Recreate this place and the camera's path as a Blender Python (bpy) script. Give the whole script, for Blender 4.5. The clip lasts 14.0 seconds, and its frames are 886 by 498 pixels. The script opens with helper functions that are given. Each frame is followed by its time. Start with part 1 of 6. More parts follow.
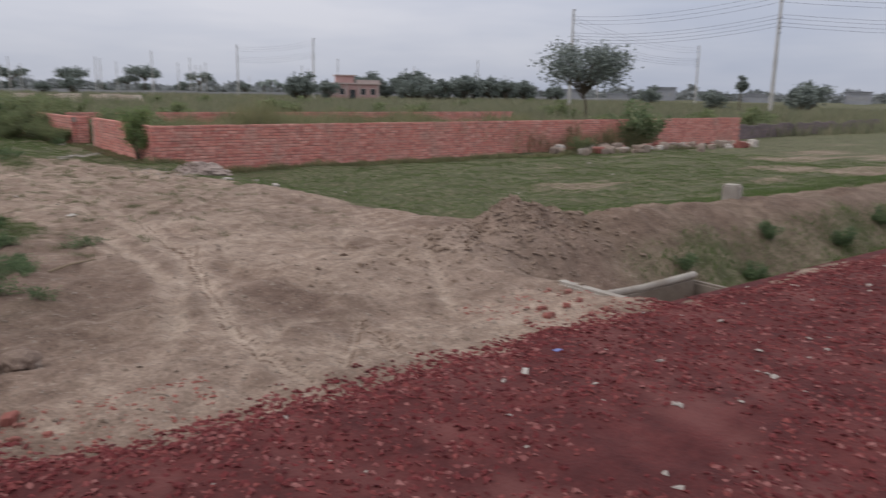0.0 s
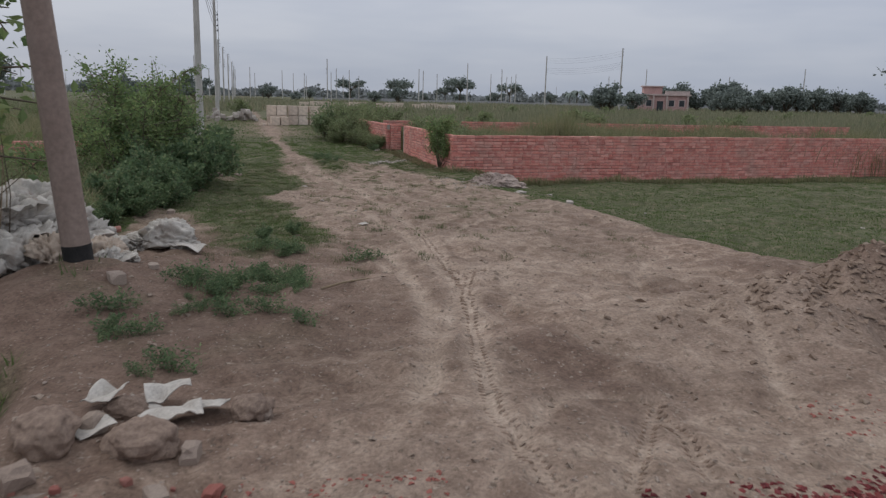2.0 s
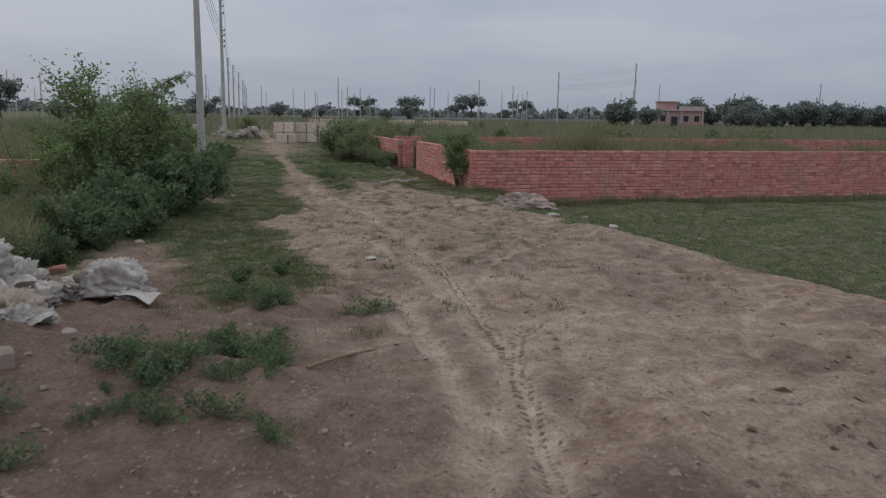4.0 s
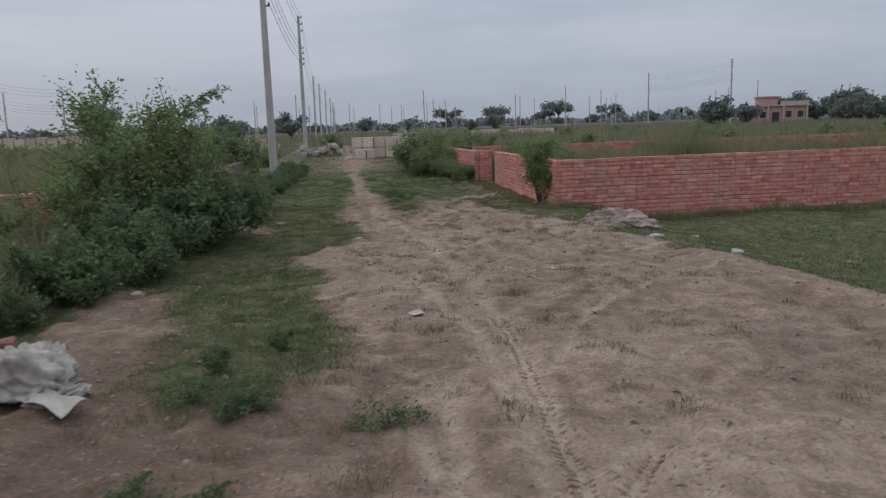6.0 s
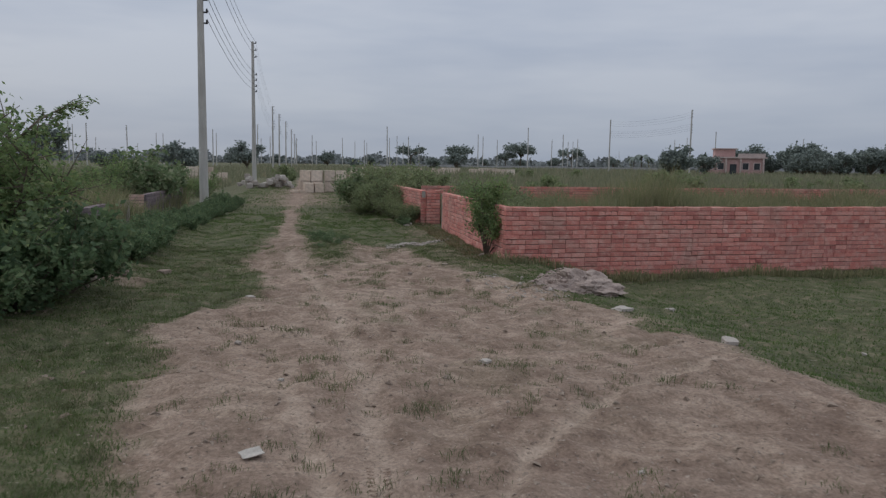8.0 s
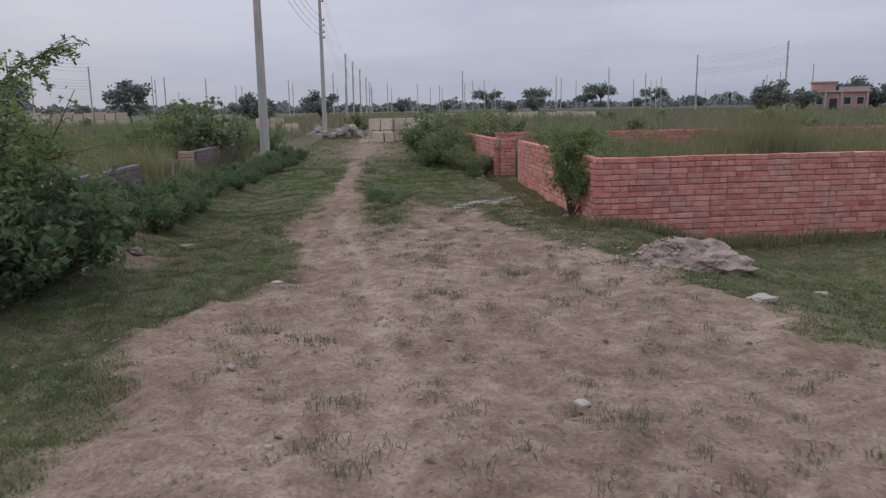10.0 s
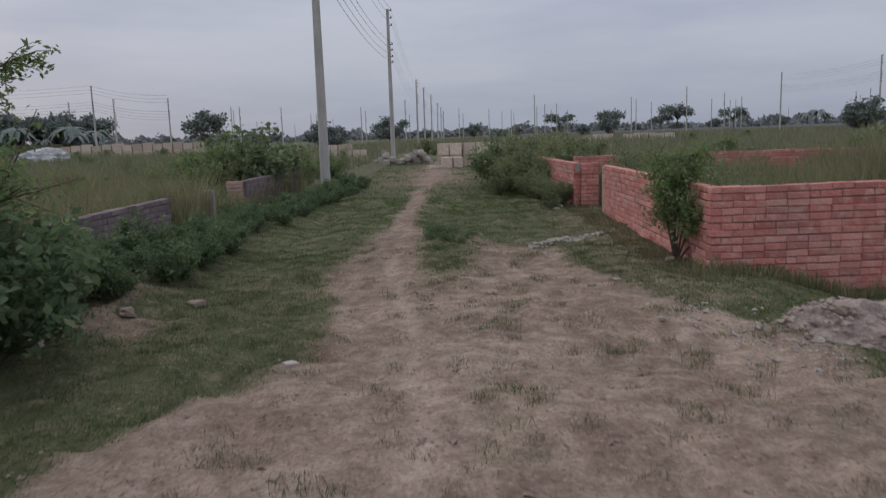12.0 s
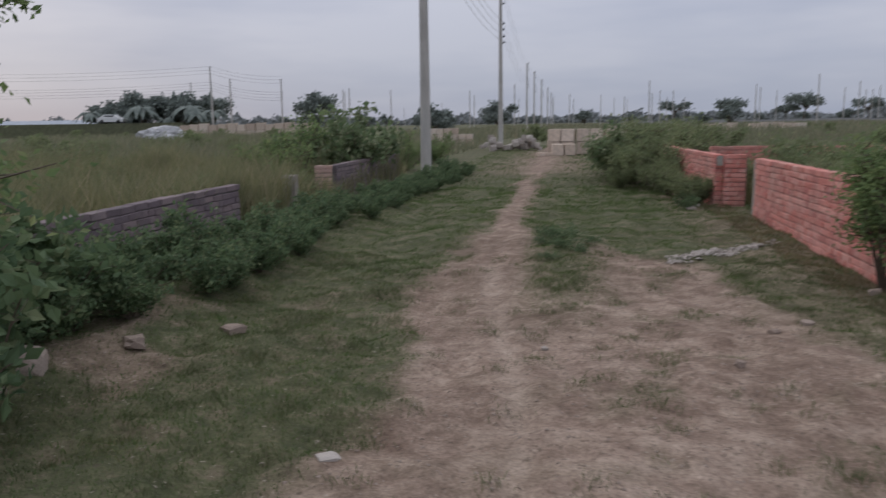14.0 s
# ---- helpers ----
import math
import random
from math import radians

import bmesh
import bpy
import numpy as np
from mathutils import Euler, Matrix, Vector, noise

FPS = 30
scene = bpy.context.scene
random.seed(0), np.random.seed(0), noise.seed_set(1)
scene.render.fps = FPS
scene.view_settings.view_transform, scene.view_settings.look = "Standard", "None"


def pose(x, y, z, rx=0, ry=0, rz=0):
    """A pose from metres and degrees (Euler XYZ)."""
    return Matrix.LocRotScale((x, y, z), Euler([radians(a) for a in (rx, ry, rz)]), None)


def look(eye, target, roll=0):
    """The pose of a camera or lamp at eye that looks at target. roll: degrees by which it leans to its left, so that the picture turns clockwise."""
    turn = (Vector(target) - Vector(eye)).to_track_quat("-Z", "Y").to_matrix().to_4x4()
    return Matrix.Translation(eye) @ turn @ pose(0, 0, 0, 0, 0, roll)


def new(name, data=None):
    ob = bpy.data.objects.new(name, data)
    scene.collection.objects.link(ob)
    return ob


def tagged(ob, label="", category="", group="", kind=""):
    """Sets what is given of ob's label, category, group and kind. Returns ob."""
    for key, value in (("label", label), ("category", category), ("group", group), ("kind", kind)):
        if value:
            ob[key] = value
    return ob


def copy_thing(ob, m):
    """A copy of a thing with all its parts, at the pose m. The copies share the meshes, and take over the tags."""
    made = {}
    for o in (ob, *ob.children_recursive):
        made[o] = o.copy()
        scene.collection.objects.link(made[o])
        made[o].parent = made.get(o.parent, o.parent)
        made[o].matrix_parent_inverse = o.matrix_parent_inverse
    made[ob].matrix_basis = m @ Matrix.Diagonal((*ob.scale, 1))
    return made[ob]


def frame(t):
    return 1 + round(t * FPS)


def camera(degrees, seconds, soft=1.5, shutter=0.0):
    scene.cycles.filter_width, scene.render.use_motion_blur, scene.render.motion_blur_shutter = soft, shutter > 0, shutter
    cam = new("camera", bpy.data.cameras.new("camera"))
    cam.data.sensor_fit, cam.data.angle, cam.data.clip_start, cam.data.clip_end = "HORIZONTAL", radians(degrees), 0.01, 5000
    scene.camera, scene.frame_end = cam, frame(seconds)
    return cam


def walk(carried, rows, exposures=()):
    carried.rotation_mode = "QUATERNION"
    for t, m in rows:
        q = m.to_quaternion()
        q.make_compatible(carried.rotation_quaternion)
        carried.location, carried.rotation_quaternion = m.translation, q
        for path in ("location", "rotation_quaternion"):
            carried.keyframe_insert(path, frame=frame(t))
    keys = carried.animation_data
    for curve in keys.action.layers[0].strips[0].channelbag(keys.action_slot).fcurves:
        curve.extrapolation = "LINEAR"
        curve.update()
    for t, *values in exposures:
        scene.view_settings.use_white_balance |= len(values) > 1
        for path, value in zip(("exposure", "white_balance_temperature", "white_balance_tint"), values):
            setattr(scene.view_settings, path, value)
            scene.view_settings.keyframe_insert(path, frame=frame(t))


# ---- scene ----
cam = camera(61.0, 14.0, soft=1.3, shutter=0.35)
PATH = [
    (0, (-2.308, -0.277, 1.85), (-1.114, 1.276, 1.445), 1.0),
    (0.5, (-2.243, -0.146, 1.856), (-1.386, 1.62, 1.47), -0.2),
    (1, (-2.073, -0.002, 1.831), (-1.561, 1.89, 1.431), 1.7),
    (1.5, (-1.919, 0.311, 1.824), (-1.592, 2.243, 1.424), 1.2),
    (2, (-1.758, 0.781, 1.837), (-1.246, 2.675, 1.444), 1.4),
    (2.5, (-1.666, 1.2, 1.838), (-1.151, 3.092, 1.447), 1.5),
    (2.7, (-1.686, 1.396, 1.809), (-1.175, 3.29, 1.419), 1.5),
    (4.8, (-1.086, 3.558, 1.691), (-0.672, 5.49, 1.377), -0.3),
    (5, (-1.004, 3.783, 1.691), (-0.782, 5.747, 1.383), 1.5),
    (5.5, (-0.901, 4.202, 1.682), (-0.798, 6.176, 1.381), -2.5),
    (6, (-0.72, 4.709, 1.661), (-0.471, 6.667, 1.339), -1.8),
    (6.5, (-0.557, 5.174, 1.626), (-0.287, 7.133, 1.323), -0.7),
    (7, (-0.344, 5.67, 1.607), (0.03, 7.628, 1.441), 0.6),
    (7.5, (-0.105, 6.302, 1.632), (0.266, 8.257, 1.438), 0.9),
    (9.8, (0.435, 8.61, 1.646), (0.613, 10.572, 1.299), -1.0),
    (10, (0.465, 8.827, 1.636), (0.614, 10.787, 1.269), -0.9),
    (10.5, (0.514, 9.354, 1.605), (0.655, 11.313, 1.229), -1.0),
    (11, (0.573, 9.784, 1.611), (0.7, 11.747, 1.247), -1.7),
    (11.5, (0.577, 10.293, 1.567), (0.545, 12.263, 1.22), -2.3),
    (12, (0.61, 10.792, 1.581), (0.57, 12.769, 1.282), -1.9),
    (12.5, (0.588, 11.307, 1.608), (0.516, 13.297, 1.422), -0.4),
    (13, (0.562, 11.742, 1.6), (0.46, 13.731, 1.417), -0.2),
    (13.5, (0.584, 12.233, 1.548), (0.46, 14.216, 1.319), -0.3),
    (14, (0.457, 12.722, 1.532), (0.144, 14.67, 1.201), -0.8),
]
walk(cam, [(t, look(eye, target, roll)) for t, eye, target, roll in PATH],
     [(0, 0.58, 6900, 11), (0.5, 0.38, 6800, 11), (1.5, 0.64, 6700, 10), (2, 0.3, 6650, 8), (2.5, 0.27, 6650, 8), (5, 0.02, 6500, 7), (6, 0.2, 6500, 8), (7.5, 0.12, 6450, 6),
      (10.5, 0.36, 6550, 13), (12, 0.1, 6500, 11), (12.5, 0.04, 6500, 11), (13.5, 0.18, 6500, 12), (14, 0.22, 6500, 12)])

# ---- world and light: an even overcast evening sky ----
world = bpy.data.worlds.new("overcast_sky")
scene.world = world
world.use_nodes = True
wn, wl = world.node_tree.nodes, world.node_tree.links
wn.clear()
w_out = wn.new("ShaderNodeOutputWorld")
w_bg = wn.new("ShaderNodeBackground")
w_sky = wn.new("ShaderNodeTexSky")
w_sky.sky_type, w_sky.sun_disc = "NISHITA", False
w_sky.sun_elevation, w_sky.sun_rotation = radians(14), radians(-40)
w_co = wn.new("ShaderNodeTexCoord")
w_sep = wn.new("ShaderNodeSeparateXYZ")
wl.new(w_co.outputs["Generated"], w_sep.inputs[0])
w_grad = wn.new("ShaderNodeValToRGB")
w_grad.color_ramp.elements[0].position, w_grad.color_ramp.elements[0].color = 0.0, (2.95, 3.25, 3.88, 1)
w_grad.color_ramp.elements[1].position, w_grad.color_ramp.elements[1].color = 1.0, (7.6, 7.8, 8.2, 1)
mid = w_grad.color_ramp.elements.new(0.16)
mid.color = (3.86, 4.18, 4.92, 1)
mid = w_grad.color_ramp.elements.new(0.34)
mid.color = (5.0, 5.25, 5.9, 1)
wl.new(w_sep.outputs["Z"], w_grad.inputs["Fac"])
w_map = wn.new("ShaderNodeMapping")
w_map.inputs["Scale"].default_value = (1.0, 1.0, 5.5)
wl.new(w_co.outputs["Generated"], w_map.inputs["Vector"])
w_noise = wn.new("ShaderNodeTexNoise")
w_noise.inputs["Scale"].default_value, w_noise.inputs["Detail"].default_value, w_noise.inputs["Roughness"].default_value = 1.7, 4.5, 0.55
wl.new(w_map.outputs["Vector"], w_noise.inputs["Vector"])
w_cloud = wn.new("ShaderNodeValToRGB")
w_cloud.color_ramp.elements[0].position, w_cloud.color_ramp.elements[0].color = 0.36, (0.84, 0.875, 0.955, 1)
w_cloud.color_ramp.elements[1].position, w_cloud.color_ramp.elements[1].color = 0.66, (1.19, 1.16, 1.15, 1)
wl.new(w_noise.outputs["Fac"], w_cloud.inputs["Fac"])
w_mul = wn.new("ShaderNodeMix")
w_mul.data_type, w_mul.blend_type = "RGBA", "MULTIPLY"
w_mul.inputs[0].default_value = 1.0
wl.new(w_grad.outputs["Color"], w_mul.inputs[6])
wl.new(w_cloud.outputs["Color"], w_mul.inputs[7])
w_mix = wn.new("ShaderNodeMix")
w_mix.data_type = "RGBA"
w_mix.inputs[0].default_value = 0.975
wl.new(w_sky.outputs["Color"], w_mix.inputs[6])
wl.new(w_mul.outputs[2], w_mix.inputs[7])
wl.new(w_mix.outputs[2], w_bg.inputs["Color"])
w_bg.inputs["Strength"].default_value = 0.1
wl.new(w_bg.outputs[0], w_out.inputs["Surface"])

sun = new("sun", bpy.data.lights.new("sun", "SUN"))
sun.data.energy, sun.data.angle, sun.data.color = 0.5, radians(25), (1.0, 0.93, 0.86)
sun.matrix_world = look((-30, 30, 40), (0, 0, 0))


# ---- materials ----
def material(name, rough=0.9, metal=0.0):
    m = bpy.data.materials.new(name)
    m.use_nodes = True
    b = m.node_tree.nodes["Principled BSDF"]
    b.inputs["Roughness"].default_value, b.inputs["Metallic"].default_value = rough, metal
    b.inputs["Specular IOR Level"].default_value = 0.25
    return m, m.node_tree.nodes, m.node_tree.links, b


def noise_node(n, l, scale, detail=4.0, rough=0.55, coords="Object", stretch=None):
    co = n.new("ShaderNodeTexCoord")
    tex = n.new("ShaderNodeTexNoise")
    tex.inputs["Scale"].default_value, tex.inputs["Detail"].default_value, tex.inputs["Roughness"].default_value = scale, detail, rough
    src = co.outputs[coords]
    if stretch:
        mp = n.new("ShaderNodeMapping")
        mp.inputs["Scale"].default_value = stretch
        l.new(src, mp.inputs["Vector"])
        src = mp.outputs["Vector"]
    l.new(src, tex.inputs["Vector"])
    return tex.outputs["Fac"]


def ramp(n, l, src, stops):
    r = n.new("ShaderNodeValToRGB")
    els = r.color_ramp.elements
    while len(els) < len(stops):
        els.new(0.5)
    for e, (p, c) in zip(els, stops):
        e.position, e.color = p, (*c, 1) if len(c) == 3 else c
    l.new(src, r.inputs["Fac"])
    return r.outputs["Color"]


def mixed(n, l, a, b, fac, mode="MIX"):
    m = n.new("ShaderNodeMix")
    m.data_type, m.blend_type = "RGBA", mode
    for sock, v in ((m.inputs[0], fac), (m.inputs[6], a), (m.inputs[7], b)):
        if isinstance(v, (int, float)):
            sock.default_value = v
        elif isinstance(v, tuple):
            sock.default_value = (*v, 1)
        else:
            l.new(v, sock)
    return m.outputs[2]


def bump(n, l, b, src, strength, dist=0.01):
    bp = n.new("ShaderNodeBump")
    bp.inputs["Strength"].default_value, bp.inputs["Distance"].default_value = strength, dist
    l.new(src, bp.inputs["Height"])
    l.new(bp.outputs["Normal"], b.inputs["Normal"])


def mottled(name, dark, light, scale, rough=0.9, fine=60.0, relief=0.4, metal=0.0, stretch=None, dirt=None):
    """A surface with variation at two scales, and optional dirt patches."""
    m, n, l, b = material(name, rough, metal)
    a = ramp(n, l, noise_node(n, l, scale, stretch=stretch), [(0.3, dark), (0.7, light)])
    f = noise_node(n, l, fine, 3)
    c = mixed(n, l, a, ramp(n, l, f, [(0.3, (0.75, 0.75, 0.75)), (0.7, (1.2, 1.2, 1.2))]), 0.6, "MULTIPLY")
    if dirt:
        c = mixed(n, l, c, dirt, ramp(n, l, noise_node(n, l, scale * 0.45, 5), [(0.5, (0, 0, 0)), (0.72, (0.8, 0.8, 0.8))]))
    l.new(c, b.inputs["Base Color"])
    bump(n, l, b, f, relief)
    return m


def pieces(name, tones, rough=0.9, relief=0.6, island=False, stain=None, fine=45.0, smear=None):
    """A material for many alike pieces, each of its own tone."""
    m, n, l, b = material(name, rough)
    if island:
        r = n.new("ShaderNodeNewGeometry").outputs["Random Per Island"]
    else:
        r = n.new("ShaderNodeObjectInfo").outputs["Random"]
    k = len(tones)
    c = ramp(n, l, r, [(i / max(k - 1, 1), t) for i, t in enumerate(tones)])
    f = noise_node(n, l, fine, 4, coords="Object")
    c = mixed(n, l, c, ramp(n, l, f, [(0.3, (0.72, 0.72, 0.72)), (0.7, (1.22, 1.22, 1.22))]), 0.7, "MULTIPLY")
    if stain:
        geo = n.new("ShaderNodeNewGeometry")
        t = n.new("ShaderNodeTexNoise")
        t.inputs["Scale"].default_value, t.inputs["Detail"].default_value = 1.6, 5
        l.new(geo.outputs["Position"], t.inputs["Vector"])
        c = mixed(n, l, c, stain, ramp(n, l, t.outputs["Fac"], [(0.5, (0, 0, 0)), (0.7, (0.6, 0.6, 0.6))]))
    if smear:
        where = n.new("ShaderNodeNewGeometry")
        t = n.new("ShaderNodeTexNoise")
        t.inputs["Scale"].default_value, t.inputs["Detail"].default_value, t.inputs["Roughness"].default_value = 9.0, 6, 0.65
        l.new(where.outputs["Position"], t.inputs["Vector"])
        c = mixed(n, l, c, smear, ramp(n, l, t.outputs["Fac"], [(0.47, (0, 0, 0)), (0.68, (0.62, 0.62, 0.62))]))
    l.new(c, b.inputs["Base Color"])
    bump(n, l, b, f, relief, 0.004)
    return m


def leafy(name, tones, rough=0.65, through_light=0.42):
    m, n, l, b = material(name, rough)
    r = n.new("ShaderNodeNewGeometry").outputs["Random Per Island"]
    c = ramp(n, l, r, [(i / (len(tones) - 1), t) for i, t in enumerate(tones)])
    c = mixed(n, l, c, ramp(n, l, noise_node(n, l, 2.2, 2), [(0.3, (0.7, 0.72, 0.7)), (0.7, (1.25, 1.2, 1.1))]), 0.8, "MULTIPLY")
    l.new(c, b.inputs["Base Color"])
    tr = n.new("ShaderNodeBsdfTranslucent")
    l.new(c, tr.inputs["Color"])
    mx = n.new("ShaderNodeMixShader")
    mx.inputs[0].default_value = through_light
    l.new(b.outputs[0], mx.inputs[1])
    l.new(tr.outputs[0], mx.inputs[2])
    l.new(mx.outputs[0], n["Material Output"].inputs["Surface"])
    return m


RED_BRICK = pieces("red_brick", [(0.523, 0.184, 0.155), (0.648, 0.256, 0.215), (0.423, 0.152, 0.135), (0.706, 0.344, 0.294), (0.564, 0.200, 0.166), (0.606, 0.273, 0.239)], stain=(0.40, 0.25, 0.21), smear=(0.66, 0.43, 0.37))
RED_BRICK_FAR = pieces("red_brick_joined", [(0.523, 0.184, 0.155), (0.648, 0.256, 0.215), (0.423, 0.152, 0.135), (0.706, 0.344, 0.294), (0.564, 0.200, 0.166), (0.606, 0.273, 0.239)], island=True, stain=(0.40, 0.25, 0.21), smear=(0.66, 0.43, 0.37))
GREY_BRICK = pieces("weathered_grey_brick", [(0.188, 0.146, 0.155), (0.243, 0.194, 0.199), (0.155, 0.124, 0.139), (0.276, 0.216, 0.216)], stain=(0.10, 0.09, 0.09))
PALE_BRICK = pieces("pale_pillar_brick", [(0.42, 0.27, 0.22), (0.50, 0.35, 0.30), (0.36, 0.24, 0.21)])
MORTAR = mottled("mortar", (0.20, 0.115, 0.098), (0.33, 0.20, 0.17), 6.0)
GREY_MORTAR = mottled("weathered_mortar", (0.09, 0.08, 0.08), (0.17, 0.15, 0.15), 5.0)
CONCRETE = mottled("cast_concrete", (0.28, 0.25, 0.22), (0.42, 0.39, 0.35), 3.0, dirt=(0.2, 0.16, 0.12))
POLE_CONCRETE = mottled("pole_concrete", (0.40, 0.39, 0.37), (0.54, 0.52, 0.49), 2.0, 0.85, stretch=(3, 3, 0.5), dirt=(0.33, 0.31, 0.29))
PALE_BLOCK = pieces("cream_cement_block", [(0.55, 0.45, 0.37), (0.66, 0.56, 0.47), (0.49, 0.39, 0.32), (0.70, 0.61, 0.53)], fine=9)
STEEL = mottled("painted_steel_pole", (0.215, 0.168, 0.125), (0.30, 0.24, 0.185), 2.5, 0.6, fine=25, relief=0.15, stretch=(2, 2, 0.4), dirt=(0.24, 0.19, 0.155))
STEEL_LEAN = mottled("brown_pole_paint", (0.23, 0.175, 0.15), (0.30, 0.235, 0.205), 3.0, 0.7, fine=25, relief=0.15, stretch=(2, 2, 0.4), dirt=(0.19, 0.15, 0.135))
BLACK = mottled("bitumen_band", (0.015, 0.015, 0.016), (0.035, 0.033, 0.033), 8.0, 0.7)
DARK_METAL = mottled("dark_iron", (0.05, 0.05, 0.055), (0.09, 0.09, 0.095), 9.0, 0.6)
WIRE = mottled("wire_sheath", (0.05, 0.05, 0.055), (0.08, 0.08, 0.085), 5.0, 0.6)
STONE = pieces("broken_stone", [(0.27, 0.21, 0.175), (0.34, 0.28, 0.24), (0.24, 0.185, 0.15)], fine=14)
PALE_STONE = pieces("pale_broken_concrete", [(0.375, 0.335, 0.305), (0.45, 0.41, 0.375), (0.315, 0.275, 0.245)], fine=14)
RED_RUBBLE = pieces("broken_red_brick", [(0.30, 0.11, 0.09), (0.25, 0.10, 0.085), (0.34, 0.17, 0.14)], fine=18)
SACK = mottled("woven_sack", (0.40, 0.375, 0.345), (0.60, 0.57, 0.53), 5.0, 0.8, fine=90, dirt=(0.30, 0.245, 0.205))
SHEET = mottled("torn_white_sheet", (0.34, 0.31, 0.28), (0.57, 0.545, 0.51), 7.0, 0.75, fine=80, dirt=(0.36, 0.29, 0.24))
TAN_SACK = mottled("tan_sack", (0.38, 0.30, 0.24), (0.50, 0.42, 0.35), 6.0, 0.8, fine=90)
BARK = mottled("bark", (0.10, 0.08, 0.06), (0.17, 0.14, 0.11), 9.0)
DRY_STALK = mottled("dry_stalk", (0.20, 0.15, 0.10), (0.30, 0.24, 0.17), 6.0)
LEAF_DARK = leafy("dark_shrub_leaf", [(0.133, 0.204, 0.096), (0.219, 0.301, 0.132), (0.169, 0.255, 0.114), (0.310, 0.360, 0.168)])
LEAF_HERB = leafy("herb_leaf", [(0.09, 0.15, 0.085), (0.155, 0.225, 0.12), (0.12, 0.19, 0.1), (0.25, 0.30, 0.17)])
LEAF_OLIVE = leafy("olive_shrub_leaf", [(0.165, 0.21, 0.115), (0.245, 0.285, 0.15), (0.185, 0.24, 0.13), (0.33, 0.35, 0.21)])
LEAF_PALE = leafy("pale_broad_leaf", [(0.124, 0.190, 0.097), (0.200, 0.255, 0.147), (0.149, 0.216, 0.108), (0.365, 0.380, 0.257)])
# far leaves greyed and lightened: the haze of distance is in their colour
LEAF_FAR_HAZED = leafy("far_hazed_leaf", [(0.19, 0.225, 0.215), (0.225, 0.26, 0.25), (0.20, 0.24, 0.228)], 0.9, 0.1)
# horizon leaves tinted blue-grey in place of real haze
LEAF_HORIZON = leafy("haze_tinted_leaf", [(0.20, 0.22, 0.235), (0.235, 0.255, 0.27)], 0.95, 0.1)
WISP = leafy("dull_wiry_grass", [(0.105, 0.13, 0.062), (0.15, 0.17, 0.09), (0.09, 0.12, 0.052), (0.20, 0.185, 0.115)])
GRASS = leafy("short_grass", [(0.076, 0.128, 0.044), (0.104, 0.166, 0.058), (0.13, 0.184, 0.070), (0.09, 0.148, 0.048), (0.20, 0.212, 0.112)])
TALL_GRASS = leafy("tall_grass", [(0.205, 0.215, 0.12), (0.285, 0.275, 0.16), (0.165, 0.19, 0.10), (0.365, 0.315, 0.215)])
FIELD_GRASS = leafy("field_grass", [(0.20, 0.22, 0.15), (0.27, 0.265, 0.18), (0.175, 0.20, 0.13), (0.32, 0.285, 0.205)])
STRAW = leafy("dry_grass", [(0.20, 0.17, 0.11), (0.27, 0.23, 0.15), (0.15, 0.14, 0.08)])
# red plaster made paler and less saturated to carry the haze of distance
HOUSE_WALL = mottled("house_hazed_red_plaster", (0.42, 0.26, 0.245), (0.50, 0.33, 0.31), 0.6, fine=5)
HOUSE_TRIM = mottled("house_pale_trim", (0.48, 0.38, 0.36), (0.56, 0.46, 0.43), 0.8, fine=6)
WINDOW_DARK = mottled("dark_window_glass", (0.03, 0.035, 0.04), (0.06, 0.065, 0.07), 1.0, 0.2)
WHITE_PAINT = mottled("white_car_paint", (0.62, 0.63, 0.64), (0.70, 0.71, 0.72), 1.0, 0.35, fine=8, relief=0.02)
RUBBER = mottled("tyre_rubber", (0.02, 0.02, 0.02), (0.04, 0.04, 0.04), 6.0)
BLUE_SHEET = mottled("blue_roof_sheet", (0.22, 0.27, 0.34), (0.30, 0.35, 0.42), 0.6, 0.6, fine=4)
GREY_PLASTER = mottled("grey_plaster", (0.30, 0.30, 0.31), (0.38, 0.38, 0.39), 0.5, fine=4)
# grey plaster with a bluish haze tint mixed into its colour
TOWN = mottled("haze_tinted_plaster", (0.27, 0.28, 0.31), (0.36, 0.37, 0.40), 0.08, fine=1)
TARP = mottled("pale_tarpaulin", (0.45, 0.46, 0.47), (0.58, 0.58, 0.59), 1.2, 0.6, fine=6)
BLUE_PLASTIC = mottled("blue_plastic", (0.13, 0.17, 0.42), (0.2, 0.25, 0.5), 12.0, 0.5)

# the earth: dirt, sand and turf by the cover stored on the ground mesh
EARTH, en, el, eb = material("earth", 0.95)
cov = en.new("ShaderNodeVertexColor")
cov.layer_name = "cover"
csep = en.new("ShaderNodeSeparateColor")
el.new(cov.outputs["Color"], csep.inputs[0])
e_big = noise_node(en, el, 0.9, 5)
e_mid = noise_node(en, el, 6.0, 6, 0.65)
e_fine = noise_node(en, el, 42.0, 5, 0.7)
# soil tones; their steep mid-scale contrast also stands in for shading of trampled relief
dirt_shade_c = ramp(en, el, e_mid, [(0.36, (0.19, 0.133, 0.103)), (0.5, (0.275, 0.202, 0.159)), (0.64, (0.372, 0.29, 0.233))])
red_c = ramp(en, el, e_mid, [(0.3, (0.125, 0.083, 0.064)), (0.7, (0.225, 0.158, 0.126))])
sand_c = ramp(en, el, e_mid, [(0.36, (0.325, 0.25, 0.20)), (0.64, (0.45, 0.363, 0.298))])
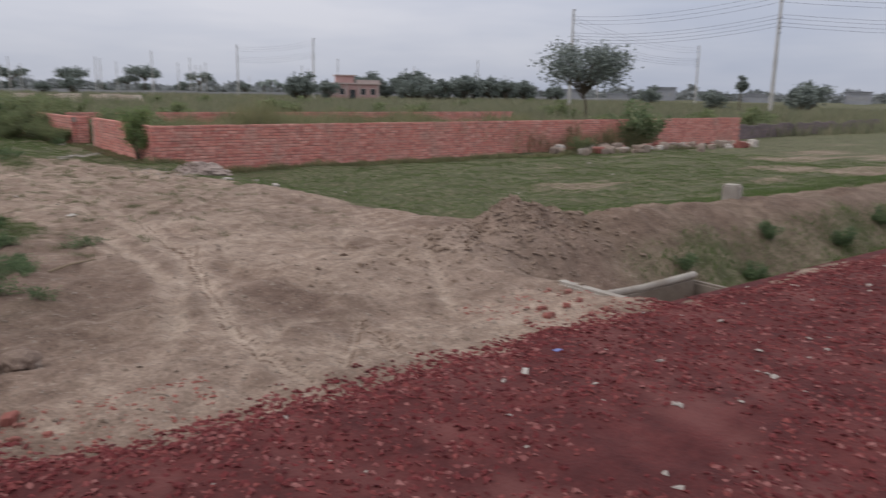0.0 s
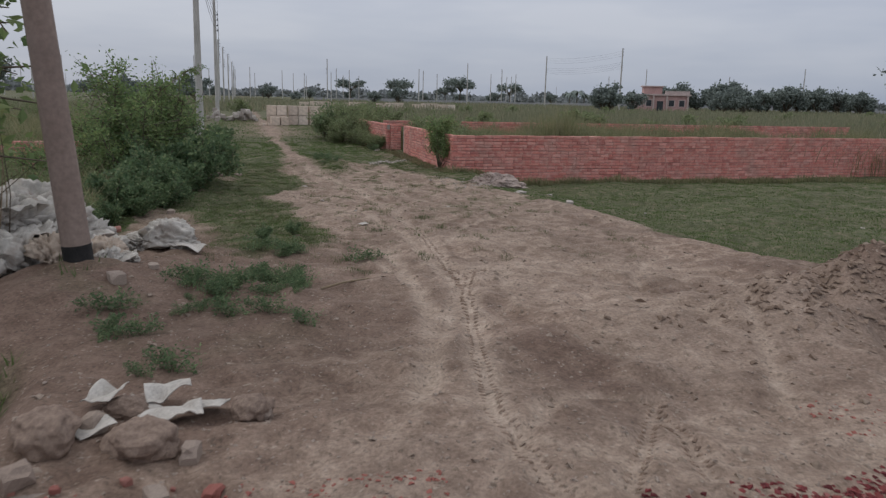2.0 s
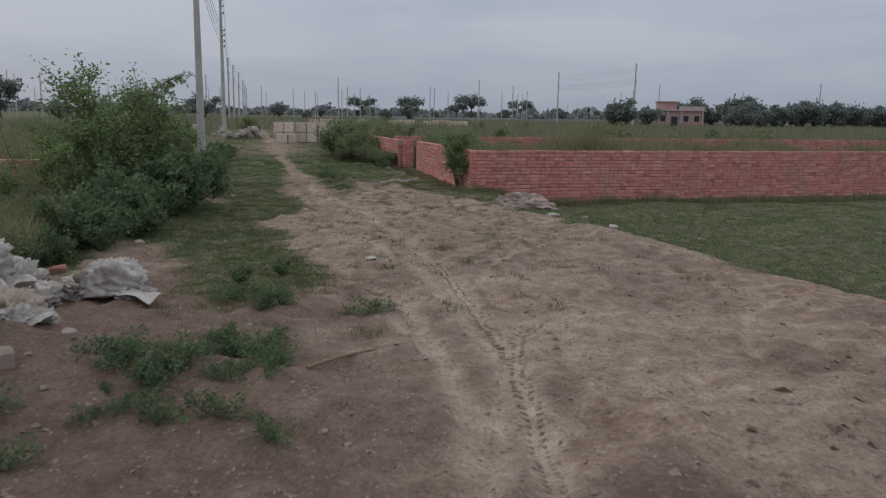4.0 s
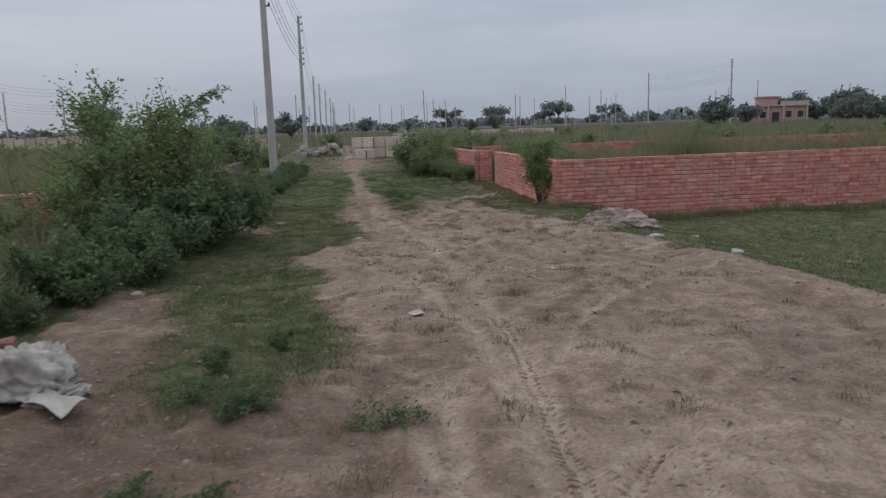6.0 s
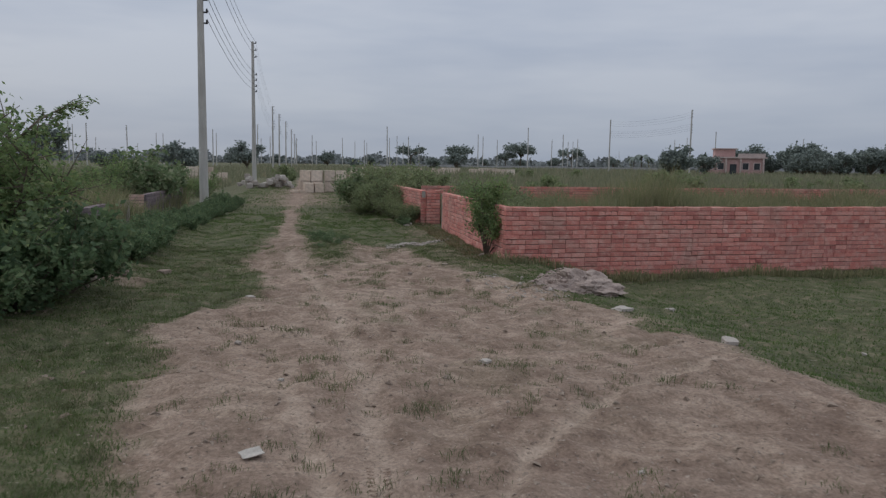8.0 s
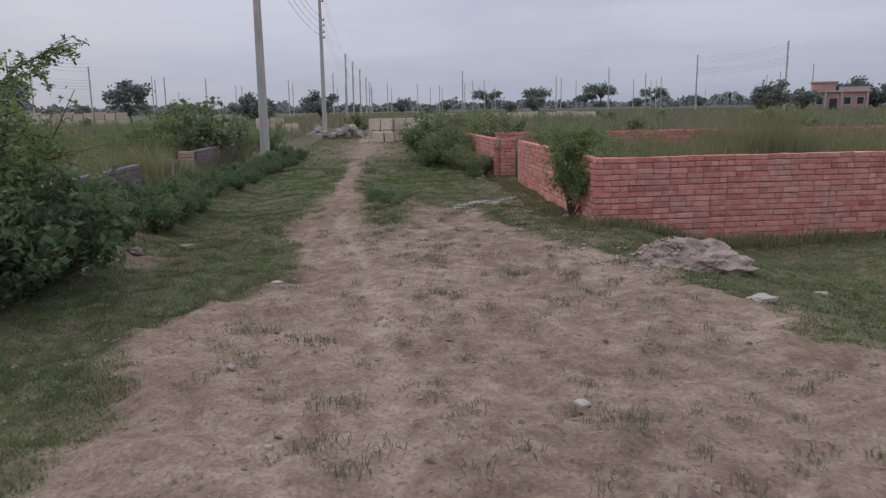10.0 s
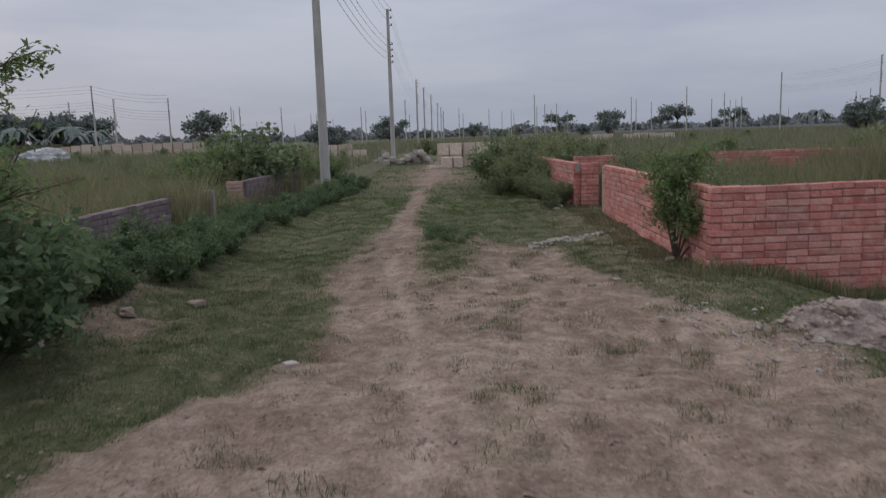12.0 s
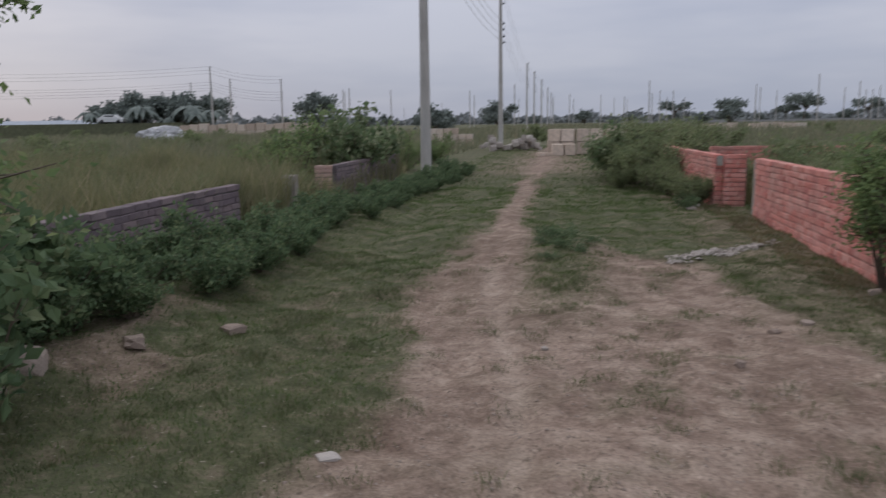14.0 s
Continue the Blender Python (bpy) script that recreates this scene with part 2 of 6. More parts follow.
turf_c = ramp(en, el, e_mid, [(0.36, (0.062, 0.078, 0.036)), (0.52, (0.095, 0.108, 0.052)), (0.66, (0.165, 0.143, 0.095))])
earth_c = mixed(en, el, dirt_shade_c, red_c, csep.outputs["Blue"])
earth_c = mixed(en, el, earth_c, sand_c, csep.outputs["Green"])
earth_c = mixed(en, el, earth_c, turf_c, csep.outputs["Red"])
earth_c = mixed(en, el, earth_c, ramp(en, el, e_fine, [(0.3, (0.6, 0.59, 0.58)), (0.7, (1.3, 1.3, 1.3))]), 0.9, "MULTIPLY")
earth_c = mixed(en, el, earth_c, ramp(en, el, e_big, [(0.32, (0.82, 0.80, 0.78)), (0.68, (1.15, 1.15, 1.15))]), 0.8, "MULTIPLY")
e_speck = noise_node(en, el, 27.0, 4, 0.65, stretch=(1.0, 0.8, 1.0))
earth_c = mixed(en, el, earth_c, (0.085, 0.066, 0.050), ramp(en, el, e_speck, [(0.585, (0, 0, 0)), (0.66, (0.6, 0.6, 0.6))]))
e_pale = noise_node(en, el, 33.0, 2, 0.5)
earth_c = mixed(en, el, earth_c, (0.47, 0.41, 0.35), ramp(en, el, e_pale, [(0.66, (0, 0, 0)), (0.74, (0.5, 0.5, 0.5))]))
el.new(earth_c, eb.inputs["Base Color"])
bump(en, el, eb, e_fine, 0.7, 0.02)
e_tread = noise_node(en, el, 6.0, 3, 0.5, stretch=(1.4, 1.0, 1.0))
e_clod = en.new("ShaderNodeBump")
e_clod.inputs["Strength"].default_value, e_clod.inputs["Distance"].default_value = 0.5, 0.05
el.new(e_tread, e_clod.inputs["Height"])
el.new(e_clod.outputs["Normal"], [k for k in en if k.bl_idname == "ShaderNodeBump"][0].inputs["Normal"])

CHIP = pieces("red_brick_chip", [(0.075, 0.016, 0.018), (0.15, 0.028, 0.030), (0.10, 0.020, 0.022), (0.22, 0.060, 0.056), (0.13, 0.026, 0.028), (0.17, 0.040, 0.042), (0.30, 0.13, 0.12)], island=True, fine=30)
CHIP_BED = mottled("red_brick_dust", (0.060, 0.013, 0.014), (0.12, 0.030, 0.029), 4.0, fine=38, relief=1.0, dirt=(0.17, 0.063, 0.058))


# ---- mesh helpers ----
def quick_mesh(name, verts, faces, mat, smooth=False):
    """A mesh from arrays: faces is one (n, k) array."""
    me = bpy.data.meshes.new(name)
    verts, faces = np.asarray(verts, np.float32), np.asarray(faces, np.int32)
    k = faces.shape[1]
    me.vertices.add(len(verts))
    me.vertices.foreach_set("co", verts.ravel())
    me.loops.add(faces.size)
    me.loops.foreach_set("vertex_index", faces.ravel())
    me.polygons.add(len(faces))
    me.polygons.foreach_set("loop_start", np.arange(0, faces.size, k, dtype=np.int32))
    me.polygons.foreach_set("loop_total", np.full(len(faces), k, np.int32))
    me.polygons.foreach_set("use_smooth", np.full(len(faces), smooth, bool))
    me.update(calc_edges=True)
    me.materials.append(mat)
    return me


def thing(name, label, category, group="", kind="", at=(0, 0, 0), turn=0.0):
    ob = tagged(new(name), label, category, group, kind)
    ob.empty_display_size = 0.2
    ob.matrix_basis = pose(*at, 0, 0, turn)
    return ob


def part(name, data, mat, parent, label=""):
    """Links a bmesh or a mesh as one mesh object under a thing or a part."""
    if isinstance(data, bmesh.types.BMesh):
        me = bpy.data.meshes.new(name)
        data.to_mesh(me)
        data.free()
        me.materials.append(mat)
        data = me
    ob = new(name, data)
    ob.parent = parent
    return tagged(ob, label)


def box(bm, x0, x1, y0, y1, z0, z1, bevel=0.0):
    m = Matrix.Translation(((x0 + x1) / 2, (y0 + y1) / 2, (z0 + z1) / 2)) @ Matrix.Diagonal((x1 - x0, y1 - y0, z1 - z0, 1))
    made = bmesh.ops.create_cube(bm, size=1.0, matrix=m)
    if bevel:
        edges = list({e for v in made["verts"] for e in v.link_edges})
        bmesh.ops.bevel(bm, geom=edges, offset=bevel, segments=2, affect="EDGES")
    return bm


def boxed(*dims, bevel=0.0):
    return box(bmesh.new(), *dims, bevel=bevel)


def tubes(lines, radii, sides=5):
    """Tapered tubes along polylines: vertices and quads."""
    vs, fs, base = [], [], 0
    ang = np.linspace(0, 2 * np.pi, sides, endpoint=False)
    for pts, rad in zip(lines, radii):
        pts = np.asarray(pts, float)
        rad = np.interp(np.linspace(0, 1, len(pts)), np.linspace(0, 1, len(np.atleast_1d(rad))), np.atleast_1d(rad))
        tan = np.gradient(pts, axis=0)
        tan /= np.linalg.norm(tan, axis=1)[:, None] + 1e-9
        ref = np.where(np.abs(tan[:, 2:3]) > 0.9, np.array([[1.0, 0, 0]]), np.array([[0, 0, 1.0]]))
        u = np.cross(tan, ref)
        u /= np.linalg.norm(u, axis=1)[:, None] + 1e-9
        v = np.cross(tan, u)
        ring = pts[:, None] + rad[:, None, None] * (np.cos(ang)[None, :, None] * u[:, None] + np.sin(ang)[None, :, None] * v[:, None])
        vs.append(ring.reshape(-1, 3))
        i, j = np.meshgrid(np.arange(len(pts) - 1), np.arange(sides), indexing="ij")
        a, b = base + i * sides + j, base + i * sides + (j + 1) % sides
        fs.append(np.stack([a, b, b + sides, a + sides], -1).reshape(-1, 4))
        base += len(pts) * sides
    return np.concatenate(vs), np.concatenate(fs)


def leaf_quads(rng, pts, size, aspect=0.5, lift=0.3, vary=0.35):
    """A pointed leaf at each place, turned at random."""
    n = len(pts)
    d = rng.normal(size=(n, 3))
    d[:, 2] = d[:, 2] * 0.7 + lift
    d /= np.linalg.norm(d, axis=1)[:, None]
    s = np.cross(d, rng.normal(size=(n, 3)))
    s /= np.linalg.norm(s, axis=1)[:, None] + 1e-9
    up = np.cross(s, d)
    ln = size * (1 + vary * rng.uniform(-1, 1, n))[:, None]
    wd = ln * aspect * 0.5
    v = np.stack([pts, pts + d * ln * 0.45 + s * wd + up * ln * 0.06, pts + d * ln - up * ln * 0.1, pts + d * ln * 0.45 - s * wd + up * ln * 0.06], 1)
    return v.reshape(-1, 3), np.arange(4 * n).reshape(-1, 4)


def blades(rng, x, y, z, height, width, lean=0.5, bent=True):
    """Grass blades: a bent strip of three triangles each, or one plain triangle."""
    n = len(x)
    a = rng.uniform(0, 2 * np.pi, n)
    b = rng.uniform(0, 2 * np.pi, n)
    h = height * rng.uniform(0.55, 1.25, n)
    w = width * rng.uniform(0.7, 1.3, n) * 0.5
    off = lean * h * rng.uniform(0.15, 1.0, n)
    p = np.stack([x, y, z], 1)
    side = np.stack([np.cos(a) * w, np.sin(a) * w, np.zeros(n)], 1)
    bend = np.stack([np.cos(b) * off, np.sin(b) * off, np.zeros(n)], 1)
    upv = np.zeros((n, 3))
    upv[:, 2] = h
    tip = p + bend + upv * (1 - 0.25 * lean)
    if not bent:
        v = np.stack([p - side, p + side, tip], 1)
        return v.reshape(-1, 3), np.arange(3 * n).reshape(-1, 3)
    half = p + bend * 0.35 + upv * 0.6
    v = np.stack([p - side * 0.7, p + side * 0.7, half - side, half + side, tip], 1)
    idx = np.arange(n)[:, None] * 5
    f = np.concatenate([idx + np.array([[0, 1, 3]]), idx + np.array([[0, 3, 2]]), idx + np.array([[2, 3, 4]])])
    return v.reshape(-1, 3), f


# ---- the lie of the land ----
TABLE = np.random.default_rng(5).random((256, 256))


def vnoise(x, y, size, shift=0):
    """Smooth value noise from 0 to 1 with cells of the given size."""
    x, y = np.asarray(x, float) / size + shift * 17.3, np.asarray(y, float) / size + shift * 7.7
    i, j = np.floor(x).astype(int), np.floor(y).astype(int)
    u, v = x - i, y - j
    u, v = u * u * (3 - 2 * u), v * v * (3 - 2 * v)
    g = lambda a, b: TABLE[a % 256, b % 256]
    return (g(i, j) * (1 - u) + g(i + 1, j) * u) * (1 - v) + (g(i, j + 1) * (1 - u) + g(i + 1, j + 1) * u) * v


def step(x, a, b):
    t = np.clip((np.asarray(x, float) - a) / (b - a), 0, 1)
    return t * t * (3 - 2 * t)


def away(x, y, line):
    """Distance to a polyline."""
    best = np.full(np.shape(x), 1e9)
    for (ax, ay), (bx, by) in zip(line[:-1], line[1:]):
        dx, dy = bx - ax, by - ay
        t = np.clip(((x - ax) * dx + (y - ay) * dy) / (dx * dx + dy * dy), 0, 1)
        best = np.minimum(best, np.hypot(x - ax - t * dx, y - ay - t * dy))
    return best


WHEEL_RUTS = [
    ([(-0.6, 3.1), (-0.58, 4.06), (-0.4, 4.9), (-0.2, 5.7), (0.0, 6.5), (0.2, 7.6), (0.31, 8.9), (0.4, 9.9), (0.47, 11.5), (0.45, 13.2), (0.38, 14.8), (0.2, 16.9), (-0.05, 18.6), (-0.3, 20.5)], 0.09),
    ([(-0.92, 4.28), (-0.72, 4.9), (-0.5, 5.7), (-0.38, 6.6), (-0.3, 7.4), (-0.24, 8.3), (-0.2, 9.0)], 0.07),
    ([(-0.86, 4.36), (-0.38, 5.69), (-0.12, 6.4), (0.03, 7.2), (0.1, 8.2), (0.2, 10.05), (-0.1, 12.1)], 0.06),
    ([(-0.02, 6.48), (0.11, 6.84), (0.31, 7.3), (0.62, 7.76)], 0.06),
    ([(0.41, 6.7), (0.66, 7.44), (1.0, 8.35)], 0.06),
]
SIDE_RUTS = [
    ([(-0.79, 3.44), (-0.46, 3.88), (-0.17, 4.2), (0.07, 4.26), (0.33, 4.14)], 0.05),
    ([(-0.34, 3.16), (-0.06, 3.55), (0.36, 4.14)], 0.05),
    ([(0.05, 3.2), (0.2, 3.6), (0.27, 4.0)], 0.045),
    ([(3.16, 6.8), (2.31, 6.1), (2.54, 6.64)], 0.05),
    ([(2.28, 6.07), (1.82, 5.33), (1.39, 4.55), (1.04, 3.97)], 0.07),
    ([(2.9, 8.07), (2.27, 7.62), (1.71, 6.83), (1.44, 6.17)], 0.05),
    ([(-0.46, 8.27), (-0.36, 7.53), (-0.41, 6.93)], 0.04),
    ([(0.5, 9), (1.2, 10.5), (2.2, 11.6), (3.4, 12.2)], 0.05),
]
TRACKS = WHEEL_RUTS + SIDE_RUTS
ROAD_EDGE = 2.95


def rough_edge(x):
    return ROAD_EDGE + 0.22 * (vnoise(x, 0 * x, 0.5, 3) - 0.5) + 0.10 * (vnoise(x, 0 * x, 0.13, 4) - 0.5)


def ground_z(x, y):
    x, y = np.asarray(x, float), np.asarray(y, float)
    z = np.interp(y, [-9, -6, 2.5, 3.3, 5, 6.5, 9, 12.5, 16, 40], [0.0, 0.33, 0.345, 0.335, 0.30, 0.27, 0.19, 0.10, 0.06, 0.05])
    z = z - 0.28 * step(x, 3.3, 5.2) * step(y, 6, 9) * (1 - step(y, 24, 30))
    # ditches beside the causeway, with the spoil thrown up on their banks
    left = (1 - step(x, -3.35, -2.75)) * np.exp(-((y - 4.75) / 0.75) ** 2)
    right = step(x, 2.2, 2.5) * np.exp(-((y - 4.0) / 0.62) ** 2 * (1 + 0.25 * step(x, 5, 8)))
    z = z - 0.52 * left - 0.55 * right
    lump = 0.45 + 0.65 * vnoise(x, y, 0.55, 8) + 0.5 * vnoise(x, y, 0.2, 34)
    z = z + 0.30 * lump * 1.35 * np.exp(-((x - 3.1) / 1.2) ** 2 - ((y - 5.5) / 0.6) ** 2)
    z = z + 0.17 * lump * step(x, 3.6, 5) * (1 - step(x, 9, 12)) * np.exp(-((y - 5.35) / 0.55) ** 2)
    z = z + 0.20 * np.exp(-((x + 3.0) / 0.75) ** 2 - ((y - 7.2) / 0.8) ** 2)
    z = z + 0.10 * np.exp(-((x - 0.45) / 0.5) ** 2 - ((y - 21.2) / 1.0) ** 2)
    z = z + 0.14 * np.exp(-((x + 2.75) / 0.6) ** 2) * step(y, 13, 17) * (1 - step(y, 24, 29))
    # unevenness and ruts
    near = 1 - step(np.hypot(x, y - 12), 25, 45)
    inside = step(y, 2.7, 3.3)
    z = z + near * inside * (0.10 * (vnoise(x, y, 1.3, 1) - 0.5) + 0.065 * (vnoise(x, y, 0.36, 2) - 0.5) + 0.055 * (vnoise(x, y, 0.13, 6) - 0.5))
    for line, w in TRACKS:
        d = away(x, y, line)
        z = z - near * 0.018 * np.exp(-(d / w) ** 2) + near * 0.011 * np.exp(-((d - w * 1.5) / (w * 0.5)) ** 2)
    z = z + 0.35 * (vnoise(x, y, 40, 9) - 0.5) * step(np.hypot(x, y), 60, 200)
    return z


def turf(x, y):
    """How much grass covers the ground, 0 to 1."""
    x, y = np.asarray(x, float), np.asarray(y, float)
    ragged = 0.75 * (vnoise(x, y, 0.7, 11) - 0.5) + 0.4 * (vnoise(x, y, 0.2, 12) - 0.5)
    er = np.interp(y, [5.6, 7.5, 9, 11, 14.5, 16, 17.3, 18.6, 20.7, 22, 23.4, 27], [5.0, 4.4, 4.05, 3.76, 3.4, 3.1, 2.5, 2.1, 1.6, 0.35, -0.1, -0.2])
    el_ = np.interp(y, [7.8, 8.8, 9.4, 10.1, 12.2, 13.7, 14.8, 15.6, 16.5, 18.3, 21, 24.5, 30], [-2.3, -1.15, -0.75, -0.85, -0.96, -1.2, -1.0, -0.5, -0.45, -0.7, -0.6, -0.42, -0.5])
    right = step(x - er + 0.6 * ragged, -0.18, 0.3) * step(y, 5.7, 6.6)
    left = (1 - step(x - el_ + 0.55 * ragged, -0.28, 0.15)) * step(y + 2.6 * ragged, 8.0, 9.6)
    left = left * (1 - 0.85 * (1 - step(x - np.interp(y, [8, 10, 12, 13.2, 14], [-1.5, -2.0, -2.5, -3.1, -9]) + 0.7 * ragged, -0.2, 0.2)))
    g = np.maximum(right, left)
    bare = step(vnoise(x, y, 1.9, 13) + 0.35 * (vnoise(x, y * 3, 0.8, 14) - 0.5), 0.66, 0.80) * step(x, 8.5, 10.5) * step(18 - y, 0, 3)
    g = g * (1 - 0.75 * bare)
    weeds = step(vnoise(x, y, 0.55, 15) * 0.55 + vnoise(x, y, 0.17, 16) * 0.45, 0.50 + 0.06 * (1 - step(y, 11, 13)), 0.72) * (0.2 + 0.14 * step(y, 13, 15))
    mid = step(y, 9.5, 13) * step(x, -1.4, -0.2) * (1 - step(x, 2.6, 3.6)) * (0.35 + 0.65 * step(x, 0.5, 1.0)) + (1 - step(x, -1.9, -0.9)) * step(y, 4.7, 6)
    g = np.maximum(g, weeds * np.clip(mid, 0, 1))
    centre = np.exp(-((x - 0.45) / 0.38) ** 2) * step(y, 17.5, 20.5)
    g = np.maximum(g, centre * 0.9)
    path = np.exp(-(away(x, y, [(-0.15, 19), (-0.25, 24.5), (-0.45, 32)]) / 0.17) ** 2) * step(y, 18, 20) * (0.45 + 0.8 * vnoise(x, y, 0.55, 29))
    ditch = np.maximum((1 - step(x, -3.3, -2.95)) * step(y, 3.7, 4.1) * (1 - step(y, 5.2, 6.0)), step(x, 3.3, 4.2) * step(y, 3.2, 3.5) * (0.42 + 0.5 * step(vnoise(x, y, 0.7, 18), 0.42, 0.7)) * (1 - step(y, 6.5, 7.5)) * (1 - 0.85 * step(y, 4.5, 5.0) * (1 - step(y, 6.0, 6.4))))
    g = np.maximum(g, ditch)
    g = np.where(x < -3.15 - 0.4 * ragged, np.maximum(g, step(y, 9.6, 11.0)), g)
    g = np.where(x < -4.2, np.maximum(g, step(y, 3.5, 4.2)), g)
    g = g * (1 - 0.92 * path)
    g = g * (1 - 0.5 * step(x, 1.9, 2.5) * (1 - step(x, 3.3, 3.6)) * step(y, 16.5, 18) * (0.3 + vnoise(x, y, 0.6, 19)))
    g = g * (1 - 0.7 * step(vnoise(x, y, 1.1, 27) * 0.6 + vnoise(x, y, 0.3, 28) * 0.4, 0.56, 0.70) * (1 - step(x, -1.3, -0.9)) * step(x, -3, -2.4) * (1 - step(y, 19, 21)) * step(y, 13, 15))
    yard = step(y, 33, 36) * (1 - step(y, 52, 58)) * np.exp(-((x + 0.2) / 1.6) ** 2)
    g = g * (1 - 0.8 * yard)
    return np.clip(np.where(y < 3.1, 0, g), 0, 1)


# ---- ground, one sheet to the horizon ----
def spread(lo, hi, fine, far, grow):
    mids = list(np.arange(lo, hi + fine / 2, fine))
    out, s, v = [], fine, hi
    while v < far:
        s *= grow
        v += s
        out.append(v)
    back, s, v = [], fine, lo
    while v > -far:
        s *= grow
        v -= s
        back.append(v)
    return np.array(back[::-1] + mids + out)


def grid_mesh(name, xs, ys, zf, mat):
    gx, gy = np.meshgrid(xs, ys)
    v = np.stack([gx, gy, zf(gx, gy)], -1).reshape(-1, 3)
    i, j = np.meshgrid(np.arange(len(ys) - 1), np.arange(len(xs) - 1), indexing="ij")
    a = i * len(xs) + j
    f = np.stack([a, a + 1, a + 1 + len(xs), a + len(xs)], -1).reshape(-1, 4)
    return quick_mesh(name, v, f, mat, True), gx.ravel(), gy.ravel()


g_me, g_x, g_y = grid_mesh("ground", spread(-4.2, 5.2, 0.055, 3500, 1.085), spread(2.8, 17.0, 0.055, 3500, 1.06), ground_z, EARTH)
g_cov = np.ones((len(g_x), 4), np.float32)
g_cov[:, 0] = turf(g_x, g_y) * 0.92
sandy = np.zeros(len(g_x))
for line, w in TRACKS:
    sandy = np.maximum(sandy, 1.0 * np.exp(-(away(g_x, g_y, line) / (w * 1.15)) ** 2) * (0.6 + 0.6 * vnoise(g_x, g_y, 0.5, 21)))
sandy = np.maximum(sandy, 0.38 * step(g_y, 8, 11) * (1 - step(g_y, 17, 21)) * vnoise(g_x, g_y, 0.6, 26))
sandy = np.maximum(sandy, 0.75 * np.exp(-((g_x - 1.1) / 1.7) ** 2 - ((g_y - 6.2) / 5.0) ** 2) * vnoise(g_x, g_y, 0.9, 22))
sandy = np.maximum(sandy, 0.4 * step(g_x, -2.0, -1.2) * (1 - step(g_x, 1.4, 2.2)) * step(g_y, 2.9, 3.2) * (1 - step(g_y + 0.5 * (vnoise(g_x, g_y, 0.5, 35) - 0.5), 3.7, 4.3)) * (0.5 + 0.6 * vnoise(g_x, g_y, 0.3, 36)))
between_ruts = np.exp(-((g_x - 0.15) / 0.28) ** 2 - ((g_y - 5.1) / 0.75) ** 2) + 0.8 * np.exp(-((g_x - 1.9) / 0.45) ** 2 - ((g_y - 6.3) / 0.5) ** 2)
g_cov[:, 1] = np.clip(sandy - 0.7 * between_ruts, 0, 1)
damp = step(0.6 * vnoise(g_x, g_y, 0.8, 24) + 0.4 * vnoise(g_x, g_y, 0.23, 25), 0.46, 0.66) * (1 - 0.8 * g_cov[:, 1]) * (0.8 - 0.45 * step(g_y, 9, 13))
g_cov[:, 2] = np.clip(damp + 0.6 * between_ruts * (0.5 + 0.8 * vnoise(g_x, g_y, 0.2, 37)) + 0.8 * step(g_x, 2.6, 3.4) * np.exp(-((g_y - 5.2) / 0.7) ** 2) + (1 - step(g_x, -2.2, -0.4)) * step(g_y, 3.3, 4.5) * (1 - step(g_y, 9, 12)) + 1.0 * np.exp(-((g_x - 3.1) / 1.4) ** 2 - ((g_y - 5.3) / 0.8) ** 2), 0, 1)
layer = g_me.color_attributes.new("cover", "FLOAT_COLOR", "POINT")
layer.data.foreach_set("color", g_cov.ravel())
tagged(new("ground", g_me), "bare sandy earth with wheel ruts and patches of turf", "ground", kind="structure")


def road_z(x, y):
    edge = step(rough_edge(x) - y, -0.06, 0.14)
    return 0.27 + 0.105 * edge + (0.035 * (vnoise(x, y, 0.6, 31) - 0.5) + 0.03 * (vnoise(x, y, 0.09, 32) - 0.5)) * edge


r_me, _, _ = grid_mesh("road", spread(-4.5, 8.0, 0.07, 400, 1.08), np.concatenate([[-5.2, -4.6, -3.6, -2.6, -1.6, -0.8], np.arange(-0.3, 3.2, 0.06)]), road_z, CHIP_BED)
tagged(new("road", r_me), "road bed of loose dark red brick chips", "road", kind="structure")


def scattered_chips(name, rng, x, y, z, size, mat, label, category):
    """Loose angular chips, six-cornered each."""
    n = len(x)
    base = np.array([[1, 0, 0.1], [-0.4, 0.8, 0], [-0.6, -0.7, 0.1], [0.35, 0.2, 0.55], [0.1, -0.45, 0.6], [-0.45, 0.1, 0.45]])
    v = base[None] * (1 + 0.5 * rng.uniform(-1, 1, (n, 6, 3)))
    a = rng.uniform(0, 2 * np.pi, n)
    c, s = np.cos(a)[:, None], np.sin(a)[:, None]
    sz = (size * rng.uniform(0.5, 1.5, n))[:, None]
    vx, vy = (v[..., 0] * c - v[..., 1] * s) * sz, (v[..., 0] * s + v[..., 1] * c) * sz
    tilt = rng.uniform(-0.35, 0.35, (n, 1))
    out = np.stack([vx + x[:, None], vy + y[:, None], v[..., 2] * sz * 0.8 + vx * tilt + z[:, None]], -1).reshape(-1, 3)
    tri = np.array([[0, 1, 3], [1, 5, 3], [1, 2, 5], [2, 4, 5], [2, 0, 4], [0, 3, 4], [3, 5, 4]])
    f = (np.arange(n)[:, None, None] * 6 + tri[None]).reshape(-1, 3)
    return tagged(new(name, quick_mesh(name, out, f, mat)), label, category, kind="stuff")


